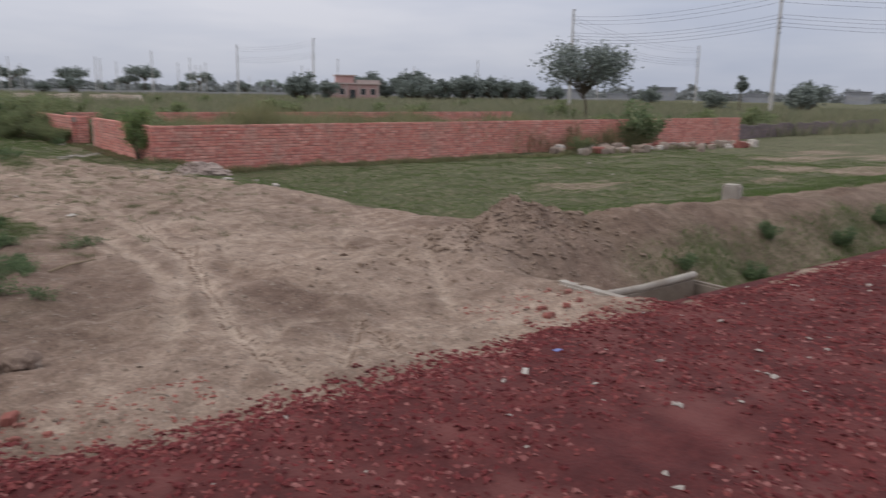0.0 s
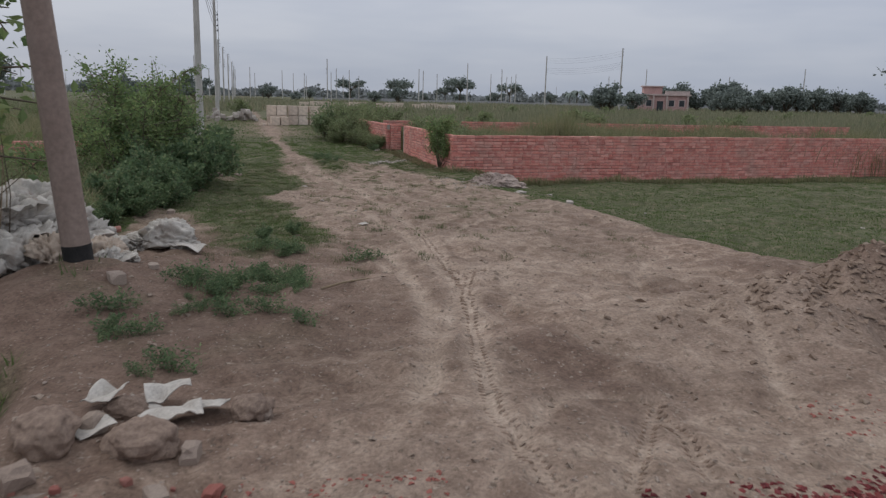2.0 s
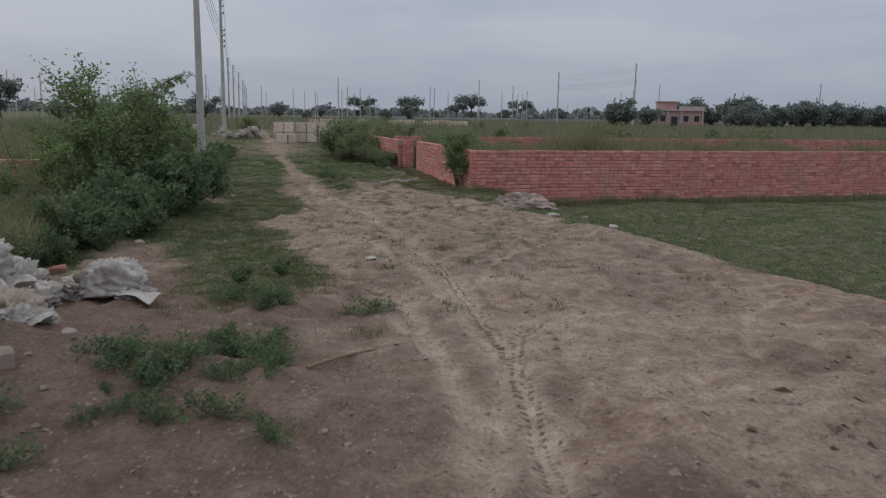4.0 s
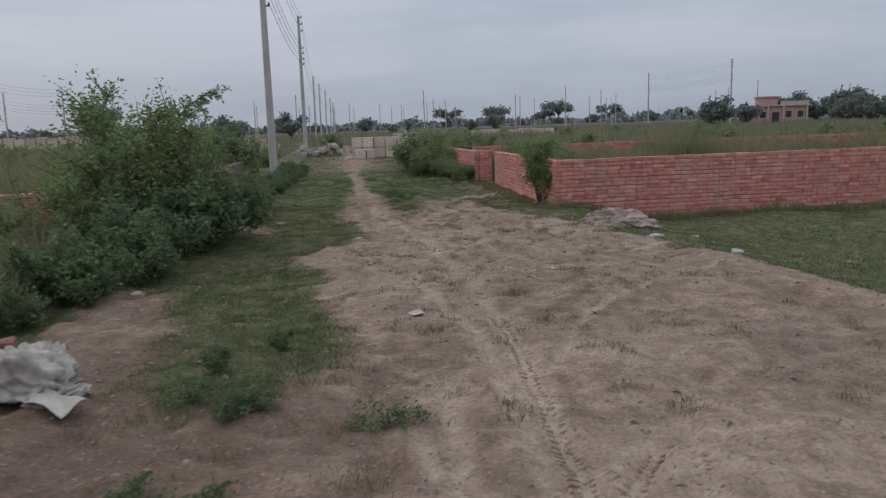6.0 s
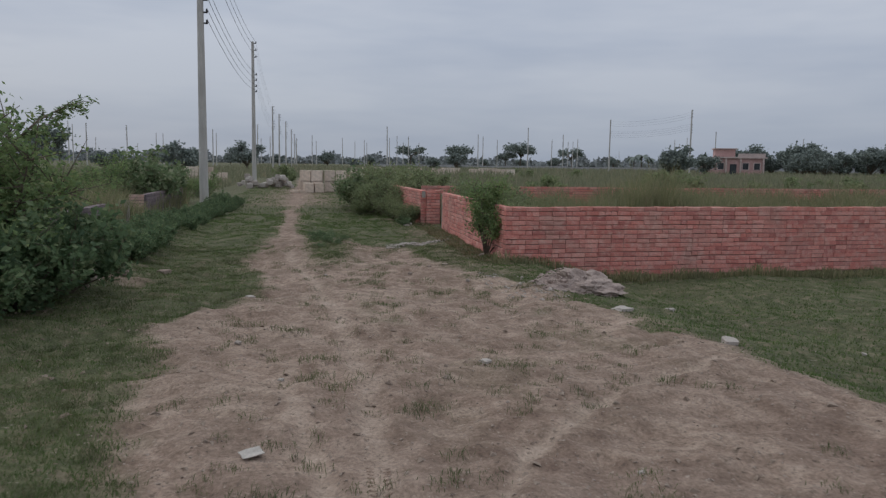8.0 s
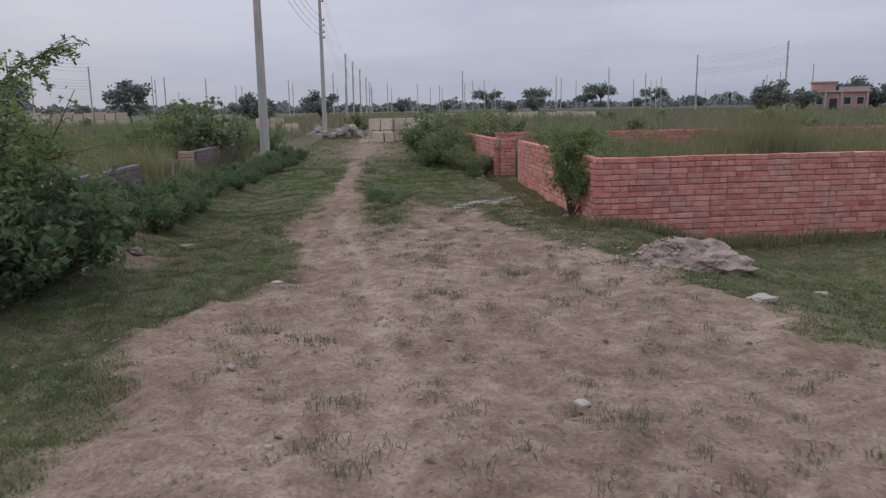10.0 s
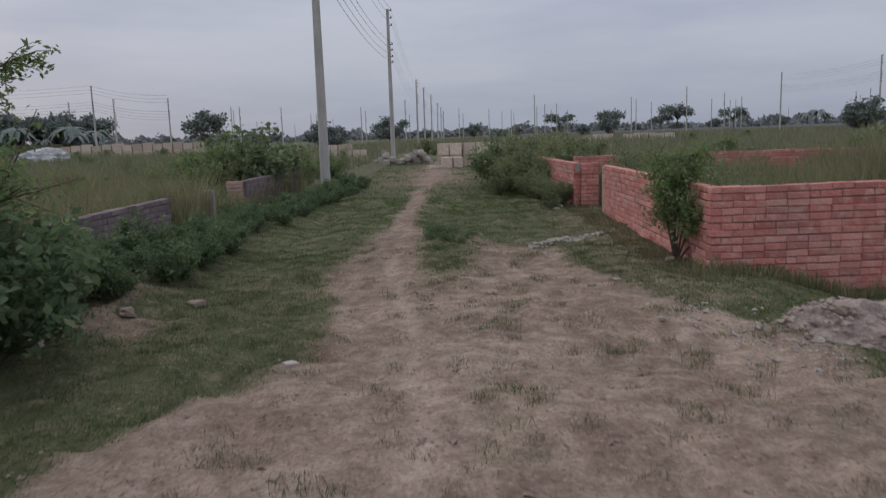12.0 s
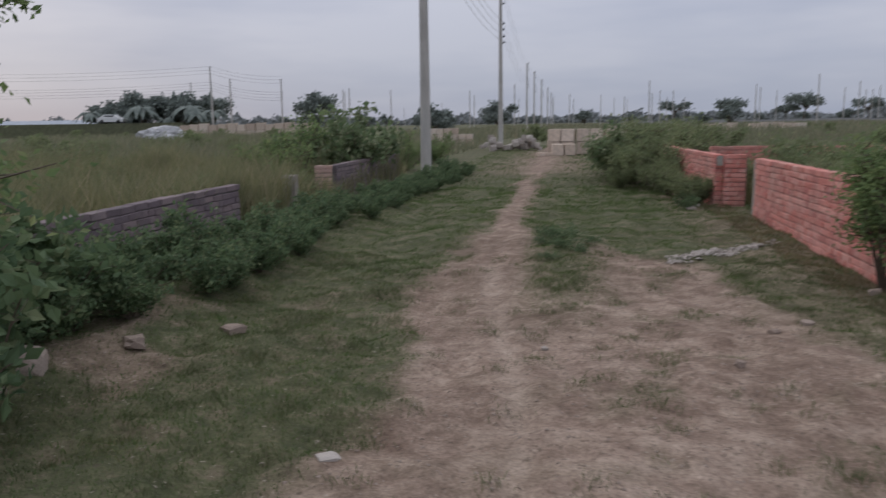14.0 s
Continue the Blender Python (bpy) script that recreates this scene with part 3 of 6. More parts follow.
rng = np.random.default_rng(11)
cx = np.concatenate([rng.uniform(-4.5, 8.0, 38000), rng.uniform(8, 22, 9000), rng.uniform(-4.5, 8, 8500)])
cy = np.concatenate([rng.uniform(-0.2, 3.02, 38000), rng.uniform(0, 3.0, 9000), rough_edge(cx[-8500:]) + rng.normal(-0.06, 0.11, 8500)])
keep = (cy < rough_edge(cx) + 0.25) & (np.hypot((cx - 0.35) / 0.8, (cy - 1.55) / 0.28) > 0.6 + 0.7 * rng.random(len(cx)))
cx, cy = cx[keep], cy[keep]
scattered_chips("brick_chips", rng, cx, cy, np.maximum(road_z(cx, cy), ground_z(cx, cy)) - 0.004, 0.018, CHIP, "loose dark red brick chips spread over the road", "brick chips")
px, py = rng.uniform(-3, 8, 130), rng.uniform(0.4, 3.0, 130)
scattered_chips("pale_chips", rng, px, py, road_z(px, py), 0.02, PALE_STONE, "scattered pale stone chips among red brick chips", "stone chips")
px, py = rng.uniform(-3, 4, 13000), 3 + 19 * rng.random(13000) ** 1.1
keep = turf(px, py) < 0.5
px, py = px[keep], py[keep]
scattered_chips("earth_clods", rng, px, py, ground_z(px, py) - 0.002, 0.011, mottled("dry_clod", (0.22, 0.17, 0.135), (0.34, 0.28, 0.24), 9.0), "small dry clods of earth on the track", "clods")
px, py = rng.uniform(-2.8, 3.5, 900), 3.2 + 12 * rng.random(900) ** 1.2
scattered_chips("earth_lumps", rng, px, py, ground_z(px, py) - 0.004, 0.026, mottled("brown_lump", (0.20, 0.15, 0.115), (0.32, 0.26, 0.215), 9.0), "broken lumps of dry brown earth on the track", "clods")
px, py = rng.normal(3.1, 0.8, 900), rng.normal(5.4, 0.4, 900)
scattered_chips("spoil_clods", rng, px, py, ground_z(px, py) - 0.006, 0.035, mottled("brown_clod", (0.17, 0.12, 0.09), (0.28, 0.21, 0.165), 9.0), "crumbled brown clods on the spoil heap", "clods")
px, py = np.concatenate([rng.uniform(-2.8, -1.0, 420), rng.uniform(1.0, 2.2, 260)]), np.concatenate([rng.uniform(2.95, 3.6, 420), rng.uniform(2.95, 3.9, 260)])
scattered_chips("red_rubble_chips", rng, px, py, ground_z(px, py) - 0.002, 0.013, RED_RUBBLE, "broken red brick bits along the road edge", "brick bits")

# ---- brick walls ----
BRICK_L, BRICK_H, COURSE = 0.232, 0.067, 0.077


def brick_mesh(seed, length, depth, mat):
    r = random.Random(seed)
    bm = boxed(-length / 2, length / 2, -depth / 2, depth / 2, -BRICK_H / 2, BRICK_H / 2)
    for v in bm.verts:
        v.co += Vector((r.uniform(-0.005, 0.005), r.uniform(-0.006, 0.006), r.uniform(-0.0035, 0.0035)))
    bmesh.ops.bevel(bm, geom=list(bm.edges), offset=0.006, segments=1, affect="EDGES")
    me = bpy.data.meshes.new("brick")
    bm.to_mesh(me)
    bm.free()
    me.materials.append(mat)
    return me


def brick_wall(name, label, start, turn, length, z0, z1, brick_mat, far_mat, core_mat, thick=0.125, single=300, ragged=0.0, gap=None, seed=0):
    """A wall of brick courses on a recessed mortar core, along its own x axis. The first bricks are single pieces."""
    r = random.Random(seed)
    wall = thing(name, label, "wall", kind="structure", at=(*start, 0), turn=turn)
    rows = int((z1 - z0) / COURSE)
    if gap:
        part("mortar_core", boxed(0.01, gap[0], -thick / 2 + 0.011, thick / 2 - 0.011, z0, z1 - 0.012), core_mat, wall)
        part("mortar_core", boxed(gap[1], length - 0.01, -thick / 2 + 0.011, thick / 2 - 0.011, z0, z1 - 0.012), core_mat, wall)
    else:
        part("mortar_core", boxed(0.01, length - 0.01, -thick / 2 + 0.011, thick / 2 - 0.011, z0, z1 - 0.012 - (0.3 if ragged else 0)), core_mat, wall)
    full = [brick_mesh(i, BRICK_L, thick, brick_mat) for i in range(8)]
    half = [brick_mesh(50 + i, BRICK_L / 2 - 0.006, thick, brick_mat) for i in range(3)]
    spots = []
    for k in range(rows):
        z = z1 - COURSE * (k + 0.5)
        u = 0.0
        first = k % 2
        while u < length - 0.05:
            ln = BRICK_L / 2 - 0.006 if first or length - u < 0.2 or r.random() < 0.22 else BRICK_L
            first = False
            mid = u + ln / 2
            u += ln + 0.004
            if gap and gap[0] < mid < gap[1] and k < rows - 3 + r.randint(-1, 1):
                continue
            if ragged and k < ragged * 6 * vnoise(np.array(mid), np.array(0.0), 0.9, seed + 40):
                continue
            spots.append((mid, z + 0.011 * (float(vnoise(mid, 9.0 * k, 0.8, seed + 60)) - 0.5), ln))
    spots.sort(key=lambda s: s[0])
    shown = [s for s in spots if s[1] > -0.02]
    for mid, z, ln in shown[:single]:
        ob = new("brick", r.choice(full if ln > 0.2 else half))
        ob.parent = wall
        ob.matrix_basis = pose(mid, r.uniform(-0.005, 0.005), z + r.uniform(-0.003, 0.003), r.uniform(-1.8, 1.8), r.uniform(-0.8, 0.8), r.uniform(-0.9, 0.9))
    rest = np.array(shown[single:] + [s for s in spots if s[1] <= -0.02])
    if len(rest):
        g = np.random.default_rng(seed)
        c = np.array([[x, y, z] for z in (-1, 1) for y in (-1, 1) for x in (-1, 1)]) / 2
        dim = np.stack([rest[:, 2], np.full(len(rest), thick), np.full(len(rest), BRICK_H)], -1)
        v = np.stack([rest[:, 0], g.uniform(-0.005, 0.005, len(rest)), rest[:, 1]], -1)[:, None] + c[None] * dim[:, None] + g.uniform(-0.004, 0.004, (len(rest), 8, 3))
        q = np.array([[0, 1, 5, 4], [2, 6, 7, 3], [0, 4, 6, 2], [1, 3, 7, 5], [4, 5, 7, 6], [0, 2, 3, 1]])
        tagged(part("bricks", quick_mesh("bricks", v.reshape(-1, 3), (np.arange(len(rest))[:, None, None] * 8 + q[None]).reshape(-1, 4), far_mat), far_mat, wall), kind="stuff")
    return wall


GREY_FAR = pieces("weathered_grey_brick_joined", [(0.188, 0.146, 0.155), (0.243, 0.194, 0.199), (0.155, 0.124, 0.138), (0.276, 0.216, 0.215)], island=True, stain=(0.10, 0.09, 0.09))


# ---- things: makers ----
def stone_mesh(name, seed, mat, flat=0.7, cuts=2, rough=0.7, squared=True):
    bm = bmesh.new()
    bmesh.ops.create_icosphere(bm, subdivisions=cuts, radius=1.0)
    off = Vector((seed * 3.1, seed * 1.7, seed * 0.9))
    for v in bm.verts:
        d = 1 + rough * noise.noise(v.co * 1.1 + off) + 0.4 * rough * noise.noise(v.co * 3.0 + off)
        v.co = Vector((v.co.x * d, v.co.y * d, v.co.z * d * flat))
        for ax in range(3 if squared else 0):
            lim = (0.7, 0.6, 0.66)[(ax + seed) % 3]
            v.co[ax] = max(-lim, min(lim, v.co[ax]))
    me = bpy.data.meshes.new(name)
    bm.to_mesh(me)
    bm.free()
    me.materials.append(mat)
    return me


STONES = {}


def stone(name, label, category, x, y, size, mat, seed=0, flat=0.6, sink=0.3, group="", stretch=1.0, z=None, tilt=0.0):
    key = (mat.name, seed % 5, flat)
    if key not in STONES:
        earthy = mat.name == "dry_earth_lump"
        STONES[key] = stone_mesh(name, seed % 5, mat, flat, 4 if earthy else 2, 0.42 if earthy else 0.7, not earthy)
    size *= 0.62
    ob = tagged(new(name, STONES[key]), label, category, group)
    base = float(ground_z(x, y)) if z is None else z
    ob.matrix_basis = pose(x, y, base + size * flat * (0.78 - sink), tilt, 0, seed * 47.0) @ Matrix.Diagonal((size * stretch, size, size, 1))
    return ob


def shrub(name, label, seed, h, r, stems, twigs, leaves, leaf, mat, aspect=0.5, lift=0.3, wood=None, spread_leaf=0.05, low=0.25, category="shrub", group=""):
    """Stems from one root, twigs on them and leaves along the twigs."""
    g = np.random.default_rng(seed)
    lines, radii, pts = [], [], []
    for _ in range(stems):
        a, reach = g.uniform(0, 2 * np.pi), r * np.sqrt(g.uniform(0.02, 1))
        end = np.array([np.cos(a) * reach, np.sin(a) * reach, h * g.uniform(0.55, 1.0) * (1 - 0.35 * (reach / r) ** 2)])
        t = np.linspace(0, 1, 7)[:, None]
        bow = np.array([np.cos(a), np.sin(a), 0]) * reach * 0.25
        line = end * t + bow * np.sin(t * np.pi) * g.uniform(-0.6, 1) + g.normal(0, 0.012 * h, (7, 3)) * t
        line[0, 2] = -0.06
        lines.append(line)
        radii.append([0.012 * h, 0.003 * h])
        for _ in range(twigs):
            s = g.uniform(low, 1.0)
            k = min(int(s * 6), 5)
            p0 = line[k] + (line[k + 1] - line[k]) * (s * 6 - k)
            d = g.normal(size=3) * np.array([1, 1, 0.6]) + np.array([0, 0, 0.35])
            d /= np.linalg.norm(d)
            p1 = p0 + d * h * g.uniform(0.08, 0.24)
            lines.append(np.array([p0, p1]))
            radii.append([0.004 * h, 0.0015 * h])
            u = g.uniform(0.1, 1.05, (leaves, 1))
            pts.append(p0 + (p1 - p0) * u + g.normal(0, spread_leaf * h, (leaves, 3)))
    pts = np.concatenate(pts)
    pts[:, 2] = np.abs(pts[:, 2]) + 0.01
    top = thing(name, label, category, group)
    v, f = tubes(lines, radii, 3)
    part("stem", quick_mesh("stem", v, f, wood or BARK), None, top)
    v, f = leaf_quads(g, pts, leaf, aspect, lift)
    part("foliage", quick_mesh("foliage", v, f, mat), None, top)
    return top


def place(ob, x, y, turn=0.0, scale=1.0, dz=0.0):
    ob.matrix_basis = pose(x, y, float(ground_z(x, y)) + dz, 0, 0, turn) @ Matrix.Diagonal((scale, scale, scale, 1))
    return ob


def again(ob, x, y, turn=0.0, scale=1.0, dz=0.0):
    made = copy_thing(ob, Matrix.Identity(4))
    return place(made, x, y, turn, scale, dz)


def tree(name, label, seed, h, trunk, crown_r, crown_z, clumps, leaves, leaf, mat, flat=0.6, trunk_r=None, group=""):
    """A tapered trunk, limbs to each clump and a crown of leaf clumps with gaps."""
    g = np.random.default_rng(seed)
    top = thing(name, label, "tree", group)
    trunk_r = trunk_r or h * 0.022
    bend = g.normal(0, 0.03 * h, 2)
    head = np.array([bend[0], bend[1], trunk])
    lines, radii, pts = [np.array([[0, 0, -0.1], [bend[0] * 0.3, bend[1] * 0.2, trunk * 0.5], head])], [[trunk_r, trunk_r * 0.6]], []
    for _ in range(clumps):
        d = g.normal(size=3)
        d /= np.linalg.norm(d)
        d *= g.uniform(0.45, 1.0) * np.array([crown_r, crown_r, crown_r * flat])
        c = np.array([bend[0], bend[1], crown_z]) + d
        c[2] = max(c[2], trunk * 0.8)
        lines.append(np.array([head - [0, 0, trunk * g.uniform(0, 0.3)], (head + c) / 2 + g.normal(0, 0.04 * h, 3), c]))
        radii.append([trunk_r * 0.45, trunk_r * 0.12])
        sg = crown_r * g.uniform(0.10, 0.17)
        pts.append(c + g.normal(0, 1, (leaves, 3)) * np.array([sg, sg, sg * 0.7]))
    v, f = tubes(lines, radii, 5)
    part("trunk", quick_mesh("trunk", v, f, BARK), None, top)
    v, f = leaf_quads(g, np.concatenate(pts), leaf, 0.6, 0.2)
    part("crown", quick_mesh("crown", v, f, mat), None, top)
    return top


def palm(name, label, seed, h, fronds, reach, mat, group=""):
    g = np.random.default_rng(seed)
    top = thing(name, label, "tree", group)
    v, f = tubes([np.array([[0, 0, -0.1], [0.1, 0, h * 0.5], [0, 0.1, h]])], [[0.16, 0.11]], 6)
    part("trunk", quick_mesh("trunk", v, f, BARK), None, top)
    for _ in range(fronds):
        a, rise = g.uniform(0, 2 * np.pi), g.uniform(0.2, 1.1)
        t = np.linspace(0, 1, 9)
        out = reach * t * g.uniform(0.7, 1.1)
        zz = h + reach * (rise * t - (rise + 0.45) * t ** 2.2)
        c = np.stack([np.cos(a) * out, np.sin(a) * out, zz], 1)
        side = np.array([-np.sin(a), np.cos(a), 0])
        w = reach * 0.16 * np.sin(np.pi * np.clip(t * 0.9 + 0.08, 0, 1))
        vs, fs = [], []
        for i in range(8):
            for s in (-1, 1):
                b = len(vs)
                vs += [c[i], c[i + 1], c[i + 1] + side * s * w[i + 1] - [0, 0, w[i + 1] * 0.5], c[i] + side * s * w[i] - [0, 0, w[i] * 0.35]]
                fs.append([b, b + 1, b + 2, b + 3])
        part("frond", quick_mesh("frond", vs, fs, mat), None, top)
    return top


# ---- walls of the plots ----
brick_wall("wall_east_front", "low red brick plot wall with dark open joints, broken near its far end", (3.25, 18.7), 3.6, 28.5, -0.24, 0.96, RED_BRICK, RED_BRICK_FAR, MORTAR, gap=(19.3, 20.9), seed=1)
brick_wall("wall_east_side", "low red brick plot wall beside the track", (3.315, 18.78), 90, 5.6, -0.16, 0.96, RED_BRICK, RED_BRICK_FAR, MORTAR, seed=2)
brick_wall("wall_east_beyond", "red brick plot wall past a gap, rough at its end", (3.04, 25.95), 92.5, 9.0, -0.12, 0.95, RED_BRICK, RED_BRICK_FAR, MORTAR, single=200, seed=3)
brick_wall("wall_east_return", "short red brick return at the wall's open end", (3.11, 25.93), 0, 0.37, -0.12, 0.95, RED_BRICK, RED_BRICK_FAR, MORTAR, seed=4)
brick_wall("wall_east_back", "red brick wall at the back of the overgrown plot", (3.5, 29.3), 2.0, 22.0, -0.12, 0.97, RED_BRICK, RED_BRICK_FAR, MORTAR, single=0, seed=5)
brick_wall("wall_west_near", "weathered grey brick plot wall half hidden by weeds", (-3.62, 17.3), 90, 4.35, -0.12, 0.81, GREY_BRICK, GREY_FAR, GREY_MORTAR, single=240, seed=6)
brick_wall("wall_west_beyond", "weathered grey brick plot wall with a pale end", (-3.9, 26.68), 90, 5.6, -0.12, 0.77, GREY_BRICK, GREY_FAR, GREY_MORTAR, single=240, seed=7)
brick_wall("wall_west_pillar", "pale red brick end of the grey wall", (-4.22, 26.6), 0, 0.37, -0.12, 0.77, PALE_BRICK, PALE_BRICK, GREY_MORTAR, seed=8)
brick_wall("wall_west_front", "low red brick wall behind the weeds", (-9.5, 16.3), 5.0, 6.0, -0.12, 0.86, RED_BRICK, RED_BRICK_FAR, MORTAR, single=200, seed=9)
brick_wall("wall_far_east", "low dark brick wall along a further plot", (32.5, 21.6), 8.0, 26.0, -0.24, 0.62, GREY_BRICK, GREY_FAR, MORTAR, single=0, ragged=0.4, seed=10)


def concrete_stub(name, label, x, y, w, z1, lean=0.0, marks=False):
    top = thing(name, label, "post", at=(x, y, 0))
    part("shaft", boxed(-w / 2, w / 2, -w / 2, w / 2, -0.1, z1, bevel=0.012), CONCRETE, top)
    if marks:
        for dx, h in ((-0.05, 0.07), (0.0, 0.09), (0.05, 0.06)):
            part("painted_mark", boxed(dx - 0.012, dx + 0.012, -w / 2 - 0.004, -w / 2 + 0.002, z1 - 0.17, z1 - 0.17 + h), SHEET, top, "worn white painted mark")
    return top


concrete_stub("concrete_post", "slim grey concrete post at the end of the brick wall", 3.34, 24.53, 0.14, 0.93)
concrete_stub("concrete_post", "squat grey concrete marker post with white marks", -3.8, 24.1, 0.2, 0.75, marks=True)
plaque = tagged(new("number_plate", quick_mesh("number_plate", [(-.09, 0, -.08), (.09, 0, -.08), (.09, 0, .08), (-.09, 0, .08), (-.09, .012, -.08), (.09, .012, -.08), (.09, .012, .08), (-.09, .012, .08)], [(0, 1, 2, 3), (5, 4, 7, 6), (3, 2, 6, 7), (1, 0, 4, 5), (0, 3, 7, 4), (2, 1, 5, 6)], CONCRETE)), "small pale grey plate on the brick wall", "plate")
plaque.matrix_basis = pose(3.03, 25.845, 0.85) @ Matrix.Diagonal((0.5, 1, 1, 1))

# ---- concrete drain beside the road ----
drain = thing("drain", "small open concrete drain beside the road", "drain", kind="structure")
part("headwall", boxed(2.12, 2.23, 2.98, 3.95, -0.30, 0.35, bevel=0.02), CONCRETE, drain, "pale worn concrete lip")
DRAIN_FACE = mottled("silted_drain_wall", (0.17, 0.14, 0.115), (0.27, 0.23, 0.195), 2.5, fine=30, dirt=(0.15, 0.115, 0.09))
part("side_wall", boxed(2.272, 3.62, 3.62, 3.72, -0.35, 0.235, bevel=0.02), DRAIN_FACE, drain)
part("end_wing", boxed(3.622, 3.7, 3.2, 3.72, -0.35, 0.2, bevel=0.02), DRAIN_FACE, drain)
rim = [np.array([[x, 3.66, 0.235 + 0.03 * abs(x - 2.9)] for x in np.linspace(2.26, 3.64, 12)])]
v, f = tubes(rim, [[0.034]], 8)
part("rim", quick_mesh("rim", v, f, CONCRETE, True), None, drain, "pale uneven mortar rim")
part("bed", boxed(2.272, 4.2, 3.0, 3.618, -0.35, -0.18), CONCRETE, drain)
slab = thing("culvert_slab", "dusty concrete culvert slab at the road edge", "slab", kind="structure")
part("slab", boxed(-3.3, -2.42, 3.02, 3.7, 0.1, 0.348, bevel=0.04), mottled("dusty_slab", (0.21, 0.175, 0.148), (0.33, 0.285, 0.25), 5.0, dirt=(0.26, 0.14, 0.12)), slab)

# ---- poles ----
near_pole = thing("steel_pole", "thick brown steel pole with a weld seam at the roadside", "pole", at=(-2.9, 3.10, 0), turn=0)
near_pole.matrix_basis = pose(-2.965, 3.10, 0.28, 0, 0.7, 0)
v, f = tubes([np.array([[0, 0, z] for z in np.linspace(-0.3, 8.6, 12)])], [[0.158, 0.135]], 28)
ob = part("shaft", quick_mesh("shaft", v, f, STEEL, True), None, near_pole)
v, f = tubes([np.array([[math.cos(radians(-48)) * (0.156 - 0.0026 * z), math.sin(radians(-48)) * (0.156 - 0.0026 * z), z] for z in np.linspace(0.05, 8.4, 12)])], [[0.0045, 0.004]], 5)
part("weld_seam", quick_mesh("weld_seam", v, f, DARK_METAL), None, near_pole, "dark raised weld seam")
lean_pole = thing("leaning_pole", "brown painted pole leaning over a heap of sacks", "pole")
lean_pole.matrix_basis = pose(-3.06, 7.35, 0.40, 1.5, -4.4, 0)
v, f = tubes([np.array([[0, 0, z] for z in np.linspace(0.20, 8.6, 10)])], [[0.112, 0.085]], 22)
part("shaft", quick_mesh("shaft", v, f, STEEL_LEAN, True), None, lean_pole)
v, f = tubes([np.array([[0, 0, z] for z in (-0.35, 0.0, 0.205)])], [[0.116, 0.114]], 22)
part("base_band", quick_mesh("base_band", v, f, BLACK, True), None, lean_pole, "black bitumen base band")

LEVELS = (9.3, 8.85, 8.4, 7.25, 6.9, 6.5, 6.15)


def power_pole(label, h=9.4, group="power poles"):
    top = thing("power_pole", label, "pole", group)
    v, f = tubes([np.array([[0, 0, z] for z in np.linspace(-0.3, h, 8)])], [[0.155, 0.085]], 14)
    me = quick_mesh("shaft", v, f, POLE_CONCRETE, True)
    part("shaft", me, None, top)
    for z in LEVELS:
        arm = part("bracket", boxed(0.06, 0.24, -0.02, 0.02, z - 0.025, z + 0.025), DARK_METAL, top, "dark iron bracket")
        bm = bmesh.new()
        bmesh.ops.create_cone(bm, cap_ends=True, segments=8, radius1=0.045, radius2=0.03, depth=0.11, matrix=Matrix.Translation((0.21, 0, z + 0.06)))
        part("insulator", bm, DARK_METAL, arm)
    return top


pole_a = power_pole("pale grey concrete power pole beside the grassy track")
place(pole_a, -3.34, 33.6)
line_y = [59.2, 119.0, 137.0, 160.0, 196.0, 232.0, 268.0]
line_x = [-3.34, -4.6, -4.3, -3.8, -3.4, -3.2, -3.0]
for x, y in zip(line_x, line_y):
    place(copy_thing(pole_a, Matrix.Identity(4)), x, y, 0, 1.0)


def wire_span(a, b, label, sag=0.5, radius=0.012, levels=LEVELS, off=0.21):
    span = thing("power_lines", label, "power lines", "power lines")
    for z in levels:
        t = np.linspace(0, 1, 15)[:, None]
        p = np.array([a[0] + off, a[1], a[2] + z + 0.1]) * (1 - t) + np.array([b[0] + off, b[1], b[2] + z + 0.1]) * t
        p[:, 2] -= 4 * sag * (t * (1 - t))[:, 0]
        v, f = tubes([p], [[radius]], 4)
        part("wire", quick_mesh("wire", v, f, WIRE), None, span)
    return span


xs_line, ys_line = [-3.34] + line_x, [33.6] + line_y
for i in range(len(ys_line) - 1):
    wire_span((xs_line[i], ys_line[i], 0.05), (xs_line[i + 1], ys_line[i + 1], 0.05), "sagging dark wires between concrete poles", 0.5 if i != 1 else 0.9, 0.004 if i else 0.009)
wire_span((-3.9, 7.6, 0.1), (-3.34, 33.6, 0.05), "sagging dark wires over the track's edge", levels=(8.9, 8.5, 8.1))

